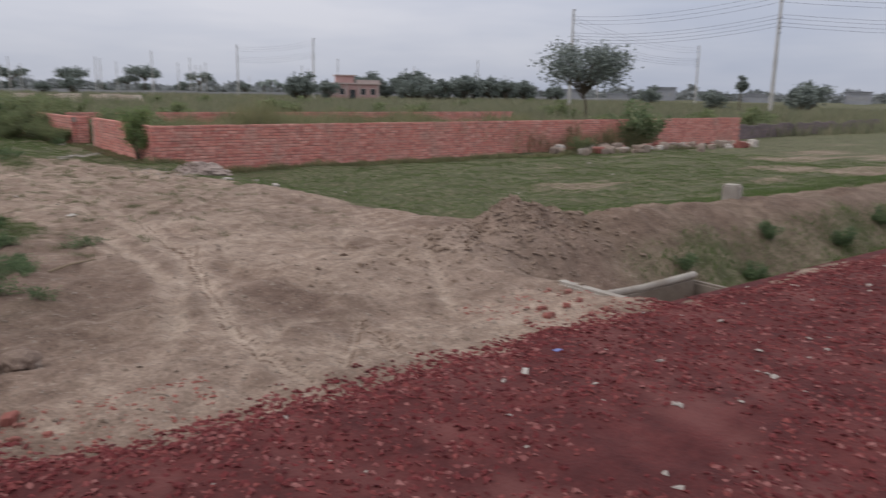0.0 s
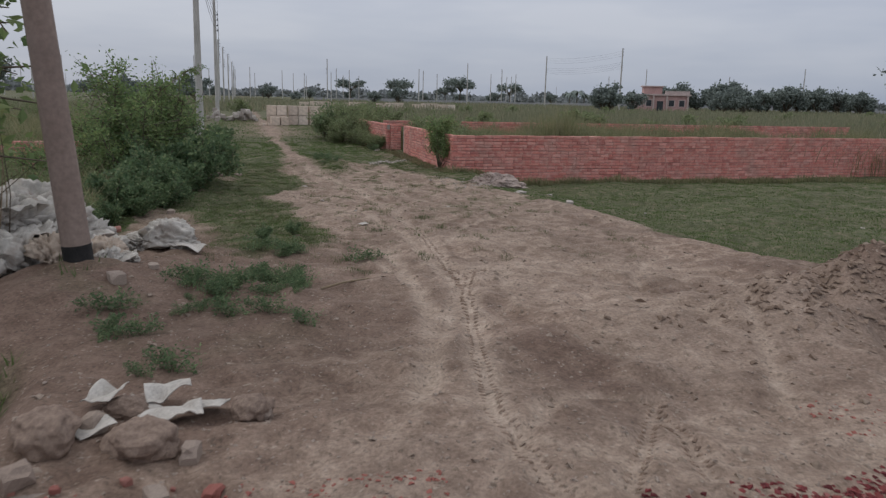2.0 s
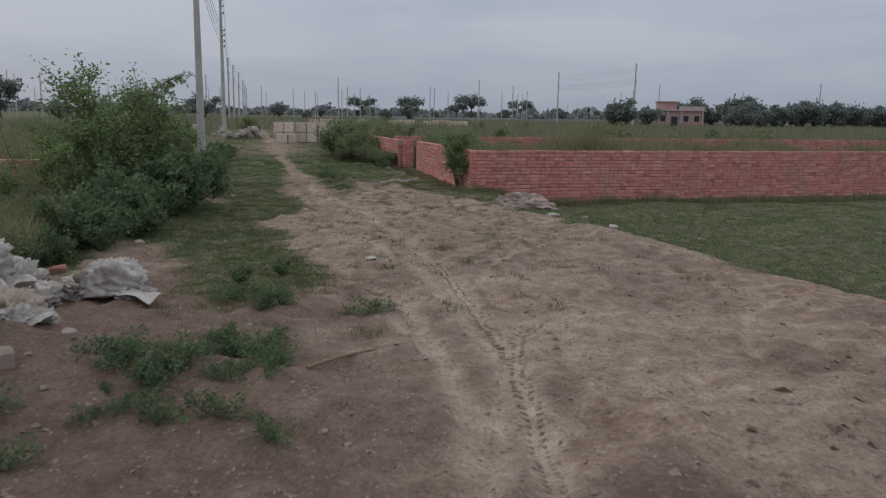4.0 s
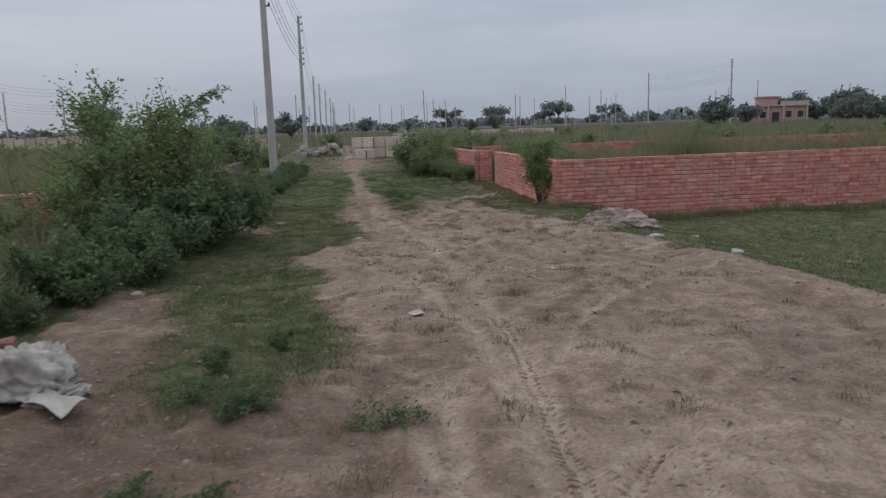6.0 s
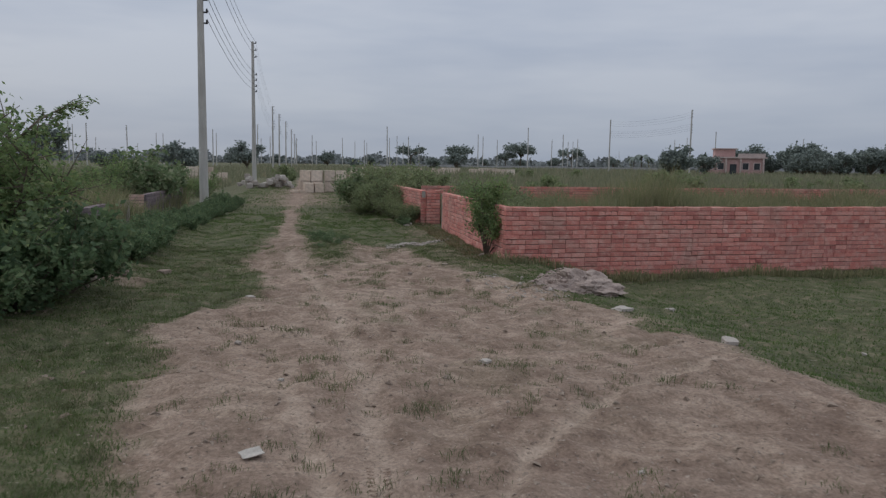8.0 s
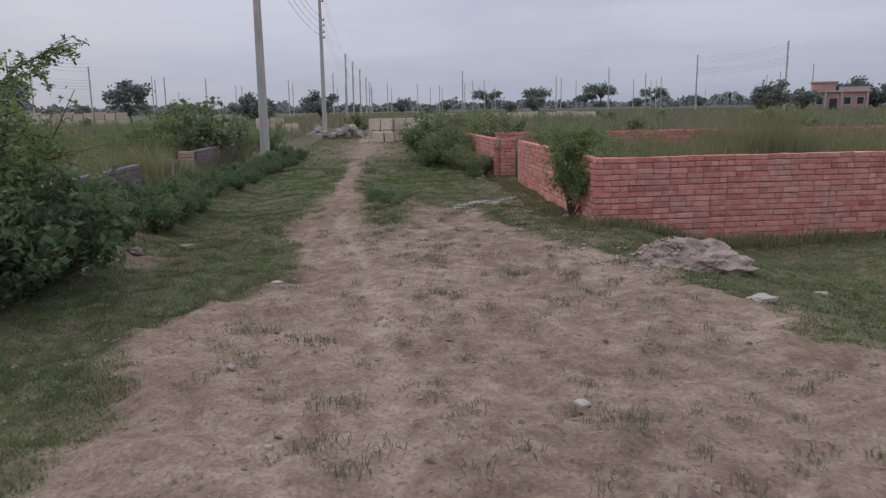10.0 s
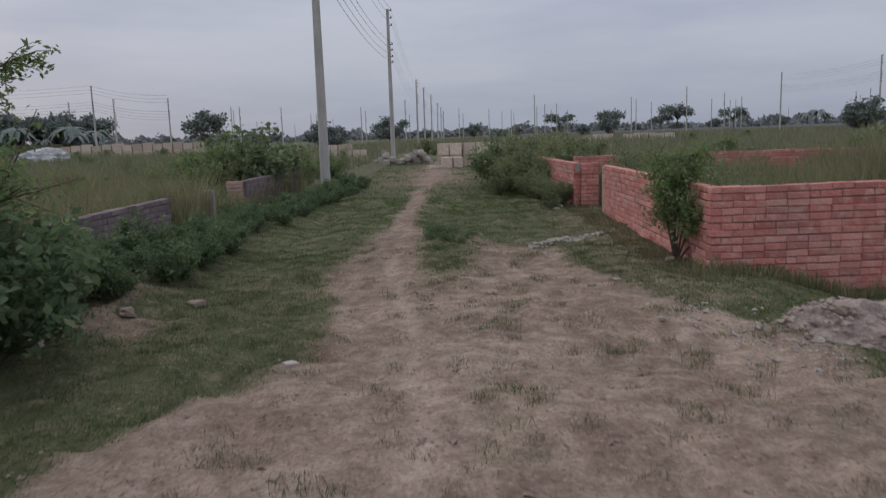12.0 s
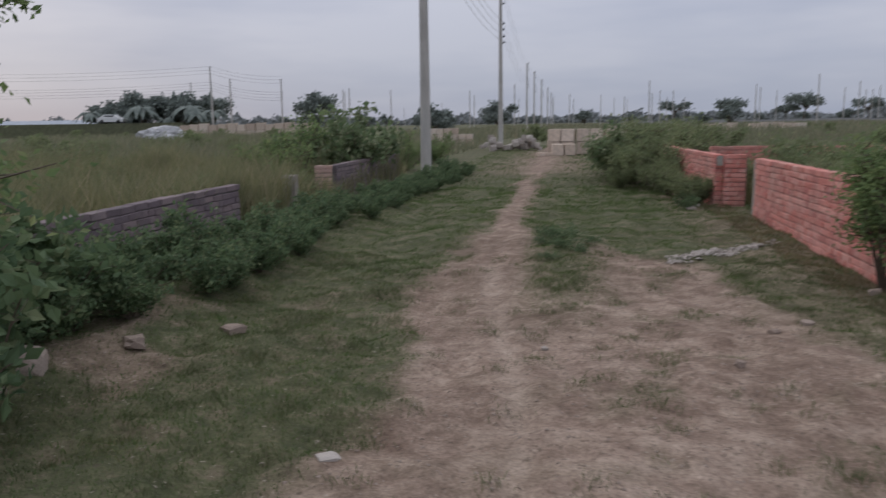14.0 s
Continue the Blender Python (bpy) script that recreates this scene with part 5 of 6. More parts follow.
for x, y, s, mat, fl, lab in (
        (3.81, 12.9, 0.16, PALE_STONE, 0.4, "pale flat stone half buried at the grass edge"),
        (3.52, 14.6, 0.20, PALE_STONE, 0.25, "flat white slab lying in the grass"),
        (4.4, 15.2, 0.09, PALE_STONE, 0.5, "small white block lying in the grass"),
        (-2.45, 16.3, 0.22, STONE, 0.6, "tan rock at the foot of the weeds"), (-2.42, 15.95, 0.16, STONE, 0.5, "tan rock at the foot of the weeds"),
        (-2.21, 16.95, 0.15, STONE, 0.5, "tan rock at the foot of the weeds"), (-1.85, 17.6, 0.17, STONE, 0.35, "low earthy rock in the turf"),
        (-2.65, 14.9, 0.13, STONE, 0.5, "tan rock at the foot of the weeds"), (-2.75, 12.1, 0.13, STONE, 0.5, "earthy stone by the sack heap"),
        (2.55, 25.5, 0.14, PALE_STONE, 0.5, "white lump of rubble beside the wall"), (2.7, 25.9, 0.09, PALE_STONE, 0.5, "white lump of rubble beside the wall"),
        (-0.56, 15.75, 0.10, PALE_STONE, 0.25, "flat pale stone in the turf"), (1.46, 12.5, 0.085, PALE_STONE, 0.4, "pale angular stone on the track"),
        (-0.48, 13.2, 0.045, PALE_STONE, 0.6, "small white stone on the track"), (-0.1, 12.1, 0.04, PALE_STONE, 0.5, "small white stone on the track"), (1.7, 10.2, 0.035, PALE_STONE, 0.5, "small white stone on the track"),
        (0.35, 17.6, 0.05, PALE_STONE, 0.4, "small pale stone on the track"), (1.9, 18.0, 0.07, STONE, 0.6, "small stone beside the track"), (2.2, 18.3, 0.09, STONE, 0.5, "small stone beside the track"), (1.5, 17.2, 0.06, STONE, 0.6, "small stone beside the track"),
        (2.2, 16.6, 0.05, PALE_STONE, 0.6, "small pale stone beside the track"), (2.7, 17.1, 0.05, PALE_STONE, 0.6, "small pale stone beside the track"), (3.02, 19.3, 0.10, STONE, 0.6, "stone at the sapling's foot"),
        (-2.72, 6.9, 0.15, STONE, 0.6, "earthy lump at the leaning pole's base"), (-2.5, 7.4, 0.10, STONE, 0.5, "earthy lump at the leaning pole's base"),
        (5.6, 13.4, 0.06, PALE_STONE, 0.5, "white scrap in the open grass"), (8.5, 11.2, 0.08, PALE_STONE, 0.3, "white scrap in the open grass"), (13, 12.5, 0.14, PALE_STONE, 0.2, "white scrap in the open grass"), (15.5, 15.5, 0.14, PALE_STONE, 0.2, "white scrap in the open grass")):
    stone("stone", lab, "stone", x, y, s, mat, int(rng.integers(0, 50)), fl, 0.25, stretch=1.35)
block = thing("concrete_block", "square grey concrete block on the ditch bank", "block")
part("body", boxed(-0.17, 0.17, -0.15, 0.15, -0.05, 0.27, bevel=0.03), CONCRETE, block)
place(block, 7.15, 5.5, 20, 0.75)
rng = np.random.default_rng(122)
for i in range(26):
    x, y = rng.uniform(-3.0, -1.7), rng.uniform(3.25, 3.75)
    stone("brick_bit", "broken red brick bit on the culvert slab", "brick bit", x, y, rng.uniform(0.02, 0.055), RED_RUBBLE, i, 0.6, 0.2, "brick bits on the slab", z=max(float(ground_z(x, y)), 0.348 if x < -2.42 else 0))
for i in range(12):
    x, y = rng.uniform(1.35, 2.05), rng.uniform(3.1, 3.9)
    stone("brick_bit", "broken red brick bit by the drain", "brick bit", x, y, rng.uniform(0.03, 0.08), RED_RUBBLE, i, 0.6, 0.25, "brick bits by the drain")
EARTH_LUMP = mottled("dry_earth_lump", (0.21, 0.15, 0.12), (0.34, 0.255, 0.205), 5.0, fine=28, relief=0.9)
for x, y, s, tl, mat in ((-2.6, 4.12, 0.2, 10, EARTH_LUMP), (-2.2, 4.0, 0.2, 0, EARTH_LUMP), (-1.74, 4.32, 0.15, 0, EARTH_LUMP), (-2.3, 4.4, 0.13, 0, EARTH_LUMP), (-2.62, 3.72, 0.12, 10, STONE), (-2.1, 3.55, 0.10, 0, STONE), (-1.9, 3.6, 0.08, 0, RED_RUBBLE), (-2.45, 4.25, 0.13, 15, STONE), (-2.15, 4.05, 0.14, 0, STONE), (-1.7, 4.3, 0.11, 0, STONE), (-2.0, 3.9, 0.10, 5, STONE)):
    stone("rubble_lump", "dusty lump of rubble at the culvert's edge", "rubble", x, y, s, mat, int(x * 70), 0.75, 0.2, "lumps by the culvert", 1.25, tilt=tl)
v, f = tubes([np.array([[-2.55, 3.45, 0.36], [-2.4, 3.38, 0.365], [-2.25, 3.28, 0.355]])], [[0.012, 0.008]], 6)
tagged(new("stick", quick_mesh("stick", v, f, DRY_STALK)), "short dry stick on the culvert slab", "stick")
v, f = tubes([np.array([[-1.15, 6.85, float(ground_z(-1.15, 6.85)) + .012], [-0.95, 6.92, float(ground_z(-0.95, 6.92)) + .03], [-0.72, 7.05, float(ground_z(-0.72, 7.05)) + .012]])], [[0.012, 0.007]], 6)
tagged(new("stick", quick_mesh("stick", v, f, DRY_STALK)), "bent dry stick on the bare earth", "stick")
for i in range(95):
    x, y = rng.uniform(17.5, 29), 18.5 + rng.normal(0, 0.5)
    stone("rubble_lump", "pale rubble heaped before the broken wall", "rubble", x, y, rng.uniform(0.2, 0.5), PALE_STONE if i % 5 == 0 else (RED_RUBBLE if i % 5 == 1 else STONE), i, 0.7, 0.2, "rubble by the broken wall")
gx_, gy_ = rng.uniform(0, 1, 420), rng.normal(0, 0.09, 420)
scattered_chips("gravel_strip", np.random.default_rng(5), 1.55 + 1.45 * gx_, 20.7 + 1.4 * gx_ + gy_, ground_z(1.55 + 1.45 * gx_, 20.7 + 1.4 * gx_ + gy_), 0.03, PALE_STONE, "strip of pale gravel across the turf", "gravel")
gx_, gy_ = rng.uniform(2.4, 3.3, 160), rng.uniform(15.3, 17.2, 160)
scattered_chips("heap_chips", np.random.default_rng(6), gx_, gy_, ground_z(gx_, gy_), 0.022, PALE_STONE, "pale chips scattered round the earth heap", "gravel")


def crumpled(name, label, seed, x, y, size, squash, mat, group, turn=0.0, dz=0.0, tilt=0.0):
    """A slumped empty sack: long soft pleats that run together, with sharp creases across them."""
    bm = bmesh.new()
    bmesh.ops.create_icosphere(bm, subdivisions=5, radius=1.0)
    off = Vector((seed * 2.3, seed * 1.1, seed * 0.7))
    for v in bm.verts:
        c = v.co.copy()
        warp = c + 0.45 * Vector((noise.noise(c * 1.3 + off), noise.noise(c * 1.3 - off), noise.noise(c * 1.5 + off * 2)))
        pleat = 1 - abs(noise.noise(Vector((warp.x * 0.9, warp.y * 5.5, warp.z * 2.6)) + off)) * 2.4
        crease = 1 - abs(noise.noise(warp * 2.6 - off)) * 2.0
        fine = 1 - abs(noise.noise(Vector((warp.x * 3.0, warp.y * 10.0, warp.z * 6.0)) + off)) * 2.0
        k = 0.64 + 0.30 * pleat + 0.24 * crease + 0.035 * fine + 0.35 * noise.noise(c * 0.8 + off)
        v.co = Vector((c.x * k * 1.15, c.y * k * 0.72, max(c.z, -0.35) * k * squash))
    for p in bm.faces:
        p.smooth = True
    me = bpy.data.meshes.new(name)
    bm.to_mesh(me)
    bm.free()
    me.materials.append(mat)
    ob = tagged(new(name, me), label, "sack", group)
    ob.matrix_basis = pose(x, y, float(ground_z(x, y)) + size * squash * 0.3 + dz, tilt, 0, turn) @ Matrix.Diagonal((size, size, size, 1))
    return ob


for i, (x, y, s, q, dz, tl, mat) in enumerate((
        (-3.75, 8.15, 0.36, 0.8, 0, 20, SACK), (-3.55, 7.95, 0.33, 0.85, 0.02, -15, SACK), (-3.95, 8.45, 0.38, 0.8, 0.05, 10, SACK), (-3.7, 8.45, 0.36, 0.8, 0.24, 35, SACK), (-3.85, 8.2, 0.3, 0.8, 0.36, -25, SACK),
        (-3.4, 8.35, 0.32, 0.8, 0.0, 0, SACK), (-3.35, 8.75, 0.28, 0.6, 0, 15, SACK), (-3.05, 9.0, 0.22, 0.55, 0, 10, SACK), (-2.5, 8.98, 0.25, 0.95, 0, 15, SACK), (-2.33, 8.88, 0.17, 0.5, 0, 0, SACK),
        (-3.35, 7.65, 0.27, 0.8, 0, -30, TAN_SACK), (-3.2, 7.85, 0.18, 0.7, 0.0, 20, SHEET), (-2.92, 7.75, 0.15, 0.6, 0, 0, SACK), (-3.9, 7.75, 0.3, 0.8, 0.1, 0, SACK), (-4.2, 8.7, 0.36, 0.8, 0.1, 0, SACK), (-3.55, 9.05, 0.36, 0.85, 0.12, 20, SACK), (-3.85, 9.15, 0.4, 0.85, 0.28, -20, SACK), (-3.3, 9.2, 0.3, 0.7, 0.02, 10, SACK), (-2.82, 9.15, 0.2, 0.55, 0, -10, SACK), (-3.6, 8.75, 0.33, 0.8, 0.22, 25, SACK), (-2.95, 7.95, 0.2, 0.75, 0, 10, TAN_SACK), (-2.8, 7.9, 0.11, 0.6, 0, 30, SHEET))):
    crumpled("empty_sack", "crumpled dirty white woven sack in a heap" if mat is not TAN_SACK else "crumpled tan sack in a heap", i, x, y, s, q, mat, "heap of sacks", i * 67.0, dz, tl)


def torn_sheet(label, seed, x, y, w, d, lift, mat=None, turn=0.0, name="torn_sheet", group="litter by the culvert"):
    xs_, ys_ = np.linspace(-w / 2, w / 2, 27), np.linspace(-d / 2, d / 2, 23)
    a, b = np.meshgrid(xs_, ys_)
    fold = np.abs(vnoise(a + 0.6 * b, b, 0.19, seed) - 0.5) * 1.5 + np.abs(vnoise(a - 0.4 * b, b * 0.5, 0.06, seed + 4) - 0.5) * 0.5
    cut = 1 - 0.3 * vnoise(a, 0 * a, 0.13, seed + 9) * step(b, 0, d / 2)
    z = lift * (fold * 0.7 + 0.6 * step(a, -w / 2, w / 2) * vnoise(a, b, 0.25, seed + 2))
    vv = np.stack([a * (0.8 + 0.4 * vnoise(b, a, 0.14, seed + 5)), b * cut, z + 0.006], -1).reshape(-1, 3)
    i, j = np.meshgrid(np.arange(22), np.arange(26), indexing="ij")
    q = i * 27 + j
    ob = tagged(new(name, quick_mesh(name, vv, np.stack([q, q + 1, q + 28, q + 27], -1).reshape(-1, 4), mat or SHEET, True)), label, "litter", group)
    sol = ob.modifiers.new("thickness", "SOLIDIFY")
    sol.thickness = 0.004
    ob.matrix_basis = pose(x, y, float(ground_z(x, y)) + 0.01, 0, 0, turn)
    return ob


for i, (x, y, w, d, lf, tn) in enumerate(((-2.1, 4.28, 0.28, 0.17, 0.08, 10), (-2.42, 4.45, 0.14, 0.18, 0.12, 60), (-2.14, 4.5, 0.10, 0.22, 0.14, 100), (-1.95, 4.38, 0.18, 0.14, 0.08, -20), (-2.42, 4.2, 0.16, 0.12, 0.06, 30), (-2.25, 4.42, 0.2, 0.1, 0.08, 150))):
    torn_sheet("torn dirty white sack sheet among rubble", i, x, y, w, d, lf, None, tn)
for i, (x, y, w, d_, lf, tn, dz) in enumerate(((-3.62, 7.9, 0.5, 0.4, 0.2, 20, 0.18), (-3.75, 8.2, 0.5, 0.45, 0.2, 70, 0.42), (-3.4, 8.0, 0.4, 0.35, 0.2, 130, 0.12), (-3.2, 8.6, 0.4, 0.3, 0.16, 40, 0.08), (-2.3, 8.74, 0.34, 0.18, 0.09, -35, 0.0), (-3.2, 7.7, 0.3, 0.3, 0.14, 80, 0.05), (-2.75, 7.75, 0.2, 0.16, 0.1, 20, 0.0), (-3.9, 8.5, 0.5, 0.5, 0.2, 0, 0.4))):
    ob = torn_sheet("crumpled dirty white sacking draped on the heap", 20 + i, x, y, w, d_, lf, SHEET if i % 3 == 0 else SACK, tn, "empty_sack", "heap of sacks")
    ob["category"] = "sack"
    ob.matrix_basis = pose(x, y, float(ground_z(x, y)) + 0.01 + dz, -12 if i % 2 else 8, 10 if i % 3 else -9, tn)
torn_sheet("scrap of pale printed paper on the track", 8, -0.2, 10.66, 0.11, 0.10, 0.03, SHEET, 20, "paper_scrap", "")
torn_sheet("small blue plastic scrap on brick chips", 9, 0.75, 2.6, 0.05, 0.04, 0.03, BLUE_PLASTIC, 0, "plastic_scrap", "")
torn_sheet("crumpled pale wrapper on brick chips", 10, 0.35, 2.45, 0.05, 0.035, 0.03, SHEET, 40, "plastic_scrap", "")
for o in ("plastic_scrap", "plastic_scrap.001"):
    bpy.data.objects[o].location.z = 0.395

# ---- stacks of cement blocks by the path ----
def block_stack(label, x, y, nx, ny, nz, turn=0.0, group="stacks of cement blocks", seed=0, bx=0.4, by=0.25, bz=0.2):
    g = np.random.default_rng(seed)
    top = thing("block_stack", label, "block stack", group)
    made = quick_mesh("cement_block", np.array([[a, b, e] for e in (-1, 1) for b in (-1, 1) for a in (-1, 1)]) / 2 * np.array([bx - 0.05, by - 0.05, bz - 0.03]),
                      [[0, 1, 5, 4], [2, 6, 7, 3], [0, 4, 6, 2], [1, 3, 7, 5], [4, 5, 7, 6], [0, 2, 3, 1]], PALE_BLOCK)
    for k in range(nz):
        for i in range(nx):
            for j in range(ny):
                if k == nz - 1 and nx > 1 and g.random() < 0.08:
                    continue
                ob = part("cement_block", made, None, top)
                ob.matrix_basis = pose((i + 0.5 - nx / 2) * bx, (j + 0.5 - ny / 2) * by, (k + 0.5) * bz, 0, 0, g.normal(0, 1.5))
    return place(top, x, y, turn)


for i in range(5):
    block_stack("neat stack of cream cement block bundles beside the path", 0.38 + 1.25 * i, 47.6 + 0.3 * i, 2, 2, 2, 3 * i - 5, seed=i, bx=0.6, by=0.6, bz=0.57)
block_stack("low stack of cream block bundles beside the path", 0.45, 46.4, 2, 2, 1, 5, seed=8, bx=0.5, by=0.6, bz=0.5)
block_stack("broken low stack of cream blocks", -0.2, 46.0, 3, 3, 1, 15, seed=9, bx=0.3, bz=0.16)
for i in range(3):
    block_stack("pale stack of cement block bundles in the grass", -7.6 + 0.95 * i, 61, 2, 2, 3 - (i == 2), 4, seed=20 + i, bx=0.45, by=0.5, bz=0.38)
for i in range(14):
    block_stack("long row of stacked block bundles across the field", -49.5 + 1.28 * i, 108 + 0.12 * i, 1, 1, 2, 2, "far row of block stacks", 30 + i, 1.22, 0.9, 0.85 + 0.05 * (i % 3))
for i in range(9):
    block_stack("far row of stacked block bundles", 5 + 2.4 * i, 92 + i * 0.6, 2, 1, 2, 2, "far row of block stacks", 60 + i, 1.1, 0.8, 0.5 + 0.05 * (i % 2))
rng = np.random.default_rng(131)
for cx_, cy_, n_, sp in ((-3.3, 52.6, 16, 0.35), (-1.5, 52.8, 34, 0.5)):
    for i in range(n_):
        x, y = cx_ + rng.normal(0, sp), cy_ + rng.normal(0, 0.4)
        hh = max(0.0, 0.75 - abs(x - cx_) / sp * 0.4) * rng.random()
        stone("cement_lump", "pale broken block in a loose pile", "rubble", x, y, rng.uniform(0.26, 0.42), PALE_STONE, i, 0.8, 0.1, "loose pile of blocks", z=float(ground_z(x, y)) + hh)

# ---- far poles ----
far_pole = power_pole("slim far concrete power pole over the fields", group="far power poles")
place(far_pole, 68.3, 133.6, 20, 1.25)
for x, y, s in ((63.9, 160, 1.2), (47.3, 165, 1.0), (37.4, 170, 0.85), (-46.5, 110, 1.0), (-44.0, 110.5, 0.82), (-36.6, 110, 0.8), (-27.9, 112, 0.66), (69.0, 40, 1.3), (72.3, 70, 1.35), (129.3, 90, 1.25), (100, 180, 1.1), (140, 170, 1.2), (20, 190, 0.8), (30, 230, 1.0), (55, 240, 1.1), (90, 250, 1.1),
                (-20, 180, 0.9), (-40, 190, 1.0), (-10, 230, 0.9), (-26, 240, 1.0), (-60, 220, 1.1), (-75, 160, 1.1), (12, 260, 1.0), (120, 240, 1.1), (160, 230, 1.2), (36, 290, 1.0), (-48, 280, 1.1), (180, 160, 1.2), (75, 300, 1.2), (4, 300, 1.0), (24, 310, 1.0), (-4, 330, 1.1), (48, 330, 1.1), (108, 310, 1.2)):
    again(far_pole, x, y, x * 40, s)
prng = random.Random(7)
for _ in range(34):
    y = prng.uniform(260, 460)
    again(far_pole, y * prng.uniform(-0.75, 1.15), y, prng.uniform(0, 360), prng.uniform(0.9, 1.6))
wire_span((69.0, 40, 2.5), (72.3, 70, 2.5), "wires between tall far poles", 0.8, 0.012, off=0)
wire_span((69.0, 40, 2.5), (95, 12, 2.5), "wires running on past the tall far pole", 0.8, 0.012, off=0)
wire_span((72.3, 70, 2.5), (129.3, 90, 2.0), "wires between tall far poles", 1.0, 0.012, off=0)
wire_span((68.3, 133.6, 2), (63.9, 160, 1.6), "thin far wires over the fields", 0.6, 0.009, off=0)
wire_span((-46.5, 110, 0.0), (-95, 100, 0.0), "thin far wires over the fields", 0.8, 0.01, off=0)
wire_span((-46.5, 110, 0.0), (-36.6, 110, -1.5), "thin far wires over the fields", 0.4, 0.01, off=0)

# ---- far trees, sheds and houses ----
plain = tree("round_tree", "dark spreading tree beyond the brick wall", 141, 6.4, 2.9, 3.6, 4.6, 40, 150, 0.26, LEAF_FAR_HAZED, 0.42, 0.12)
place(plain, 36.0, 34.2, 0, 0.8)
far_t = [tree("far_tree", "dark round tree on the far field edge", 150 + i, 6, 1.6, 3.2, 3.9, 22, 70, 0.55, LEAF_FAR_HAZED, 0.65, 0.16, "far trees") for i in range(3)]
umb = [tree("umbrella_tree", "flat-topped tree on the skyline", 160 + i, 6, 3.6, 4.4, 5.0, 16, 60, 0.7, LEAF_FAR_HAZED, 0.2, 0.2, "flat-topped skyline trees") for i in range(2)]
spots = [(0, -7.6, 110, 0.68), (1, 5.6, 200, 0.65), (2, -35, 120, 0.98), (0, -14.8, 100, 0.72), (1, 33, 170, 0.75), (2, 28, 175, 0.55), (0, 60.5, 122, 0.95), (1, 58.6, 121, 0.8), (2, 66, 124, 0.7), (0, 96, 140, 1.0), (1, 92, 128, 0.75),
         (1, -24, 105, 0.5), (2, -18, 130, 0.6), (0, 118, 92, 0.75), (2, 88, 46, 0.72), (1, 82, 44, 0.6), (0, 13, 210, 0.5), (2, 74, 50, 0.5)]
band = random.Random(17)
for i in range(30):
    spots.append((i % 3, 97 + 2.0 * i + band.uniform(-1.5, 1.5), 150 + band.uniform(0, 14), band.uniform(0.6, 1.3)))
for i in range(9):
    spots.append((i % 3, -76 + 2.1 * i, 131 + (i * 5 % 7), 0.75 + 0.2 * ((i * 53) % 10) / 10))
for i in range(14):
    spots.append((i % 3, -150 + 22 * i + (i * 7 % 9), 320 + (i * 13 % 40), 0.7 + 0.3 * ((i * 53) % 10) / 10))
used = set()
for k, x, y, s in spots:
    if k in used:
        again(far_t[k], x, y, x * 31, s * (1.3 if x < -50 and y < 200 else 1.0), 0.0 if x < -50 else -0.9 * s)
    else:
        place(far_t[k], x, y, 0, s)
        used.add(k)
for i, (x, y, s) in enumerate(((125, 352, 1.5), (84.5, 300, 1.55), (47, 350, 1.5), (80, 305, 1.0), (118, 350, 0.8), (59, 300, 1.35))):
    if i < 2:
        place(umb[i], x, y, 0, s)
    else:
        again(umb[i % 2], x, y, x * 20, s)
pal = palm("banana_palm", "ragged broad-leaved palm on the field edge", 171, 3.2, 16, 2.6, LEAF_FAR_HAZED, "palms on the field edge")
place(pal, -56.6, 126, 0, 1.0)
for x, y, s in ((-58.5, 127, 1.3), (-54.6, 127, 1.1), (-67, 127, 1.3), (-73, 128, 1.0), (-70, 129, 0.9), (-76, 127, 1.1), (-64, 129, 0.8), (113.3, 250, 1.5), (110.5, 250, 1.3), (116.5, 251, 1.2)):
    again(pal, x, y, x * 17, s)
column = tree("vine_column", "narrow vine-covered column in the field", 181, 5, 3.2, 0.55, 3.4, 14, 60, 0.3, LEAF_FAR_HAZED, 2.6, 0.1)
place(column, 71.6, 45)

house = thing("brick_house", "low red and pink brick house far across the field", "house")
place(house, 81, 141, -25)
part("wall", boxed(-5.5, 5.5, -3.5, 3.5, 0, 3.3), HOUSE_WALL, house)
part("roof", boxed(-5.9, 5.9, -3.9, 3.9, 3.302, 3.55), HOUSE_TRIM, house, "pale flat roof slab")
part("upper_room", boxed(-3.2, 0.4, -2.2, 2.6, 3.552, 5.0), HOUSE_WALL, house)
part("upper_roof", boxed(-3.5, 0.7, -2.5, 2.9, 5.002, 5.2), HOUSE_TRIM, house)
part("parapet", boxed(0.8, 5.6, -3.7, -3.5, 3.552, 4.2), HOUSE_TRIM, house)
for x in (-4.2, -2.2, 2.2, 4.2):
    w = part("window", boxed(x - 0.65, x + 0.65, -3.56, -3.44, 1.1, 2.5), HOUSE_TRIM, house, "pale window surround")
    part("pane", boxed(x - 0.5, x + 0.5, -3.575, -3.5, 1.22, 2.38), WINDOW_DARK, w)
d = part("door", boxed(-0.6, 0.6, -3.55, -3.45, 0, 2.2), WINDOW_DARK, house)
for x in (-5.3, -1.3, 1.3, 5.3):
    part("column", boxed(x - 0.15, x + 0.15, -3.85, -3.6, 0, 3.3), HOUSE_TRIM, house)
shed = thing("long_shed", "long low shed with a blue-grey roof", "shed")
place(shed, -92, 140, 4, 1.0, -0.1)
part("wall", boxed(-9, 9, -3, 3, 0, 2.0), GREY_PLASTER, shed)
bm = bmesh.new()
pts_ = [(-9.5, -3.6, 2.0), (9.5, -3.6, 2.0), (9.5, 0, 2.9), (-9.5, 0, 2.9), (-9.5, 3.6, 2.0), (9.5, 3.6, 2.0)]
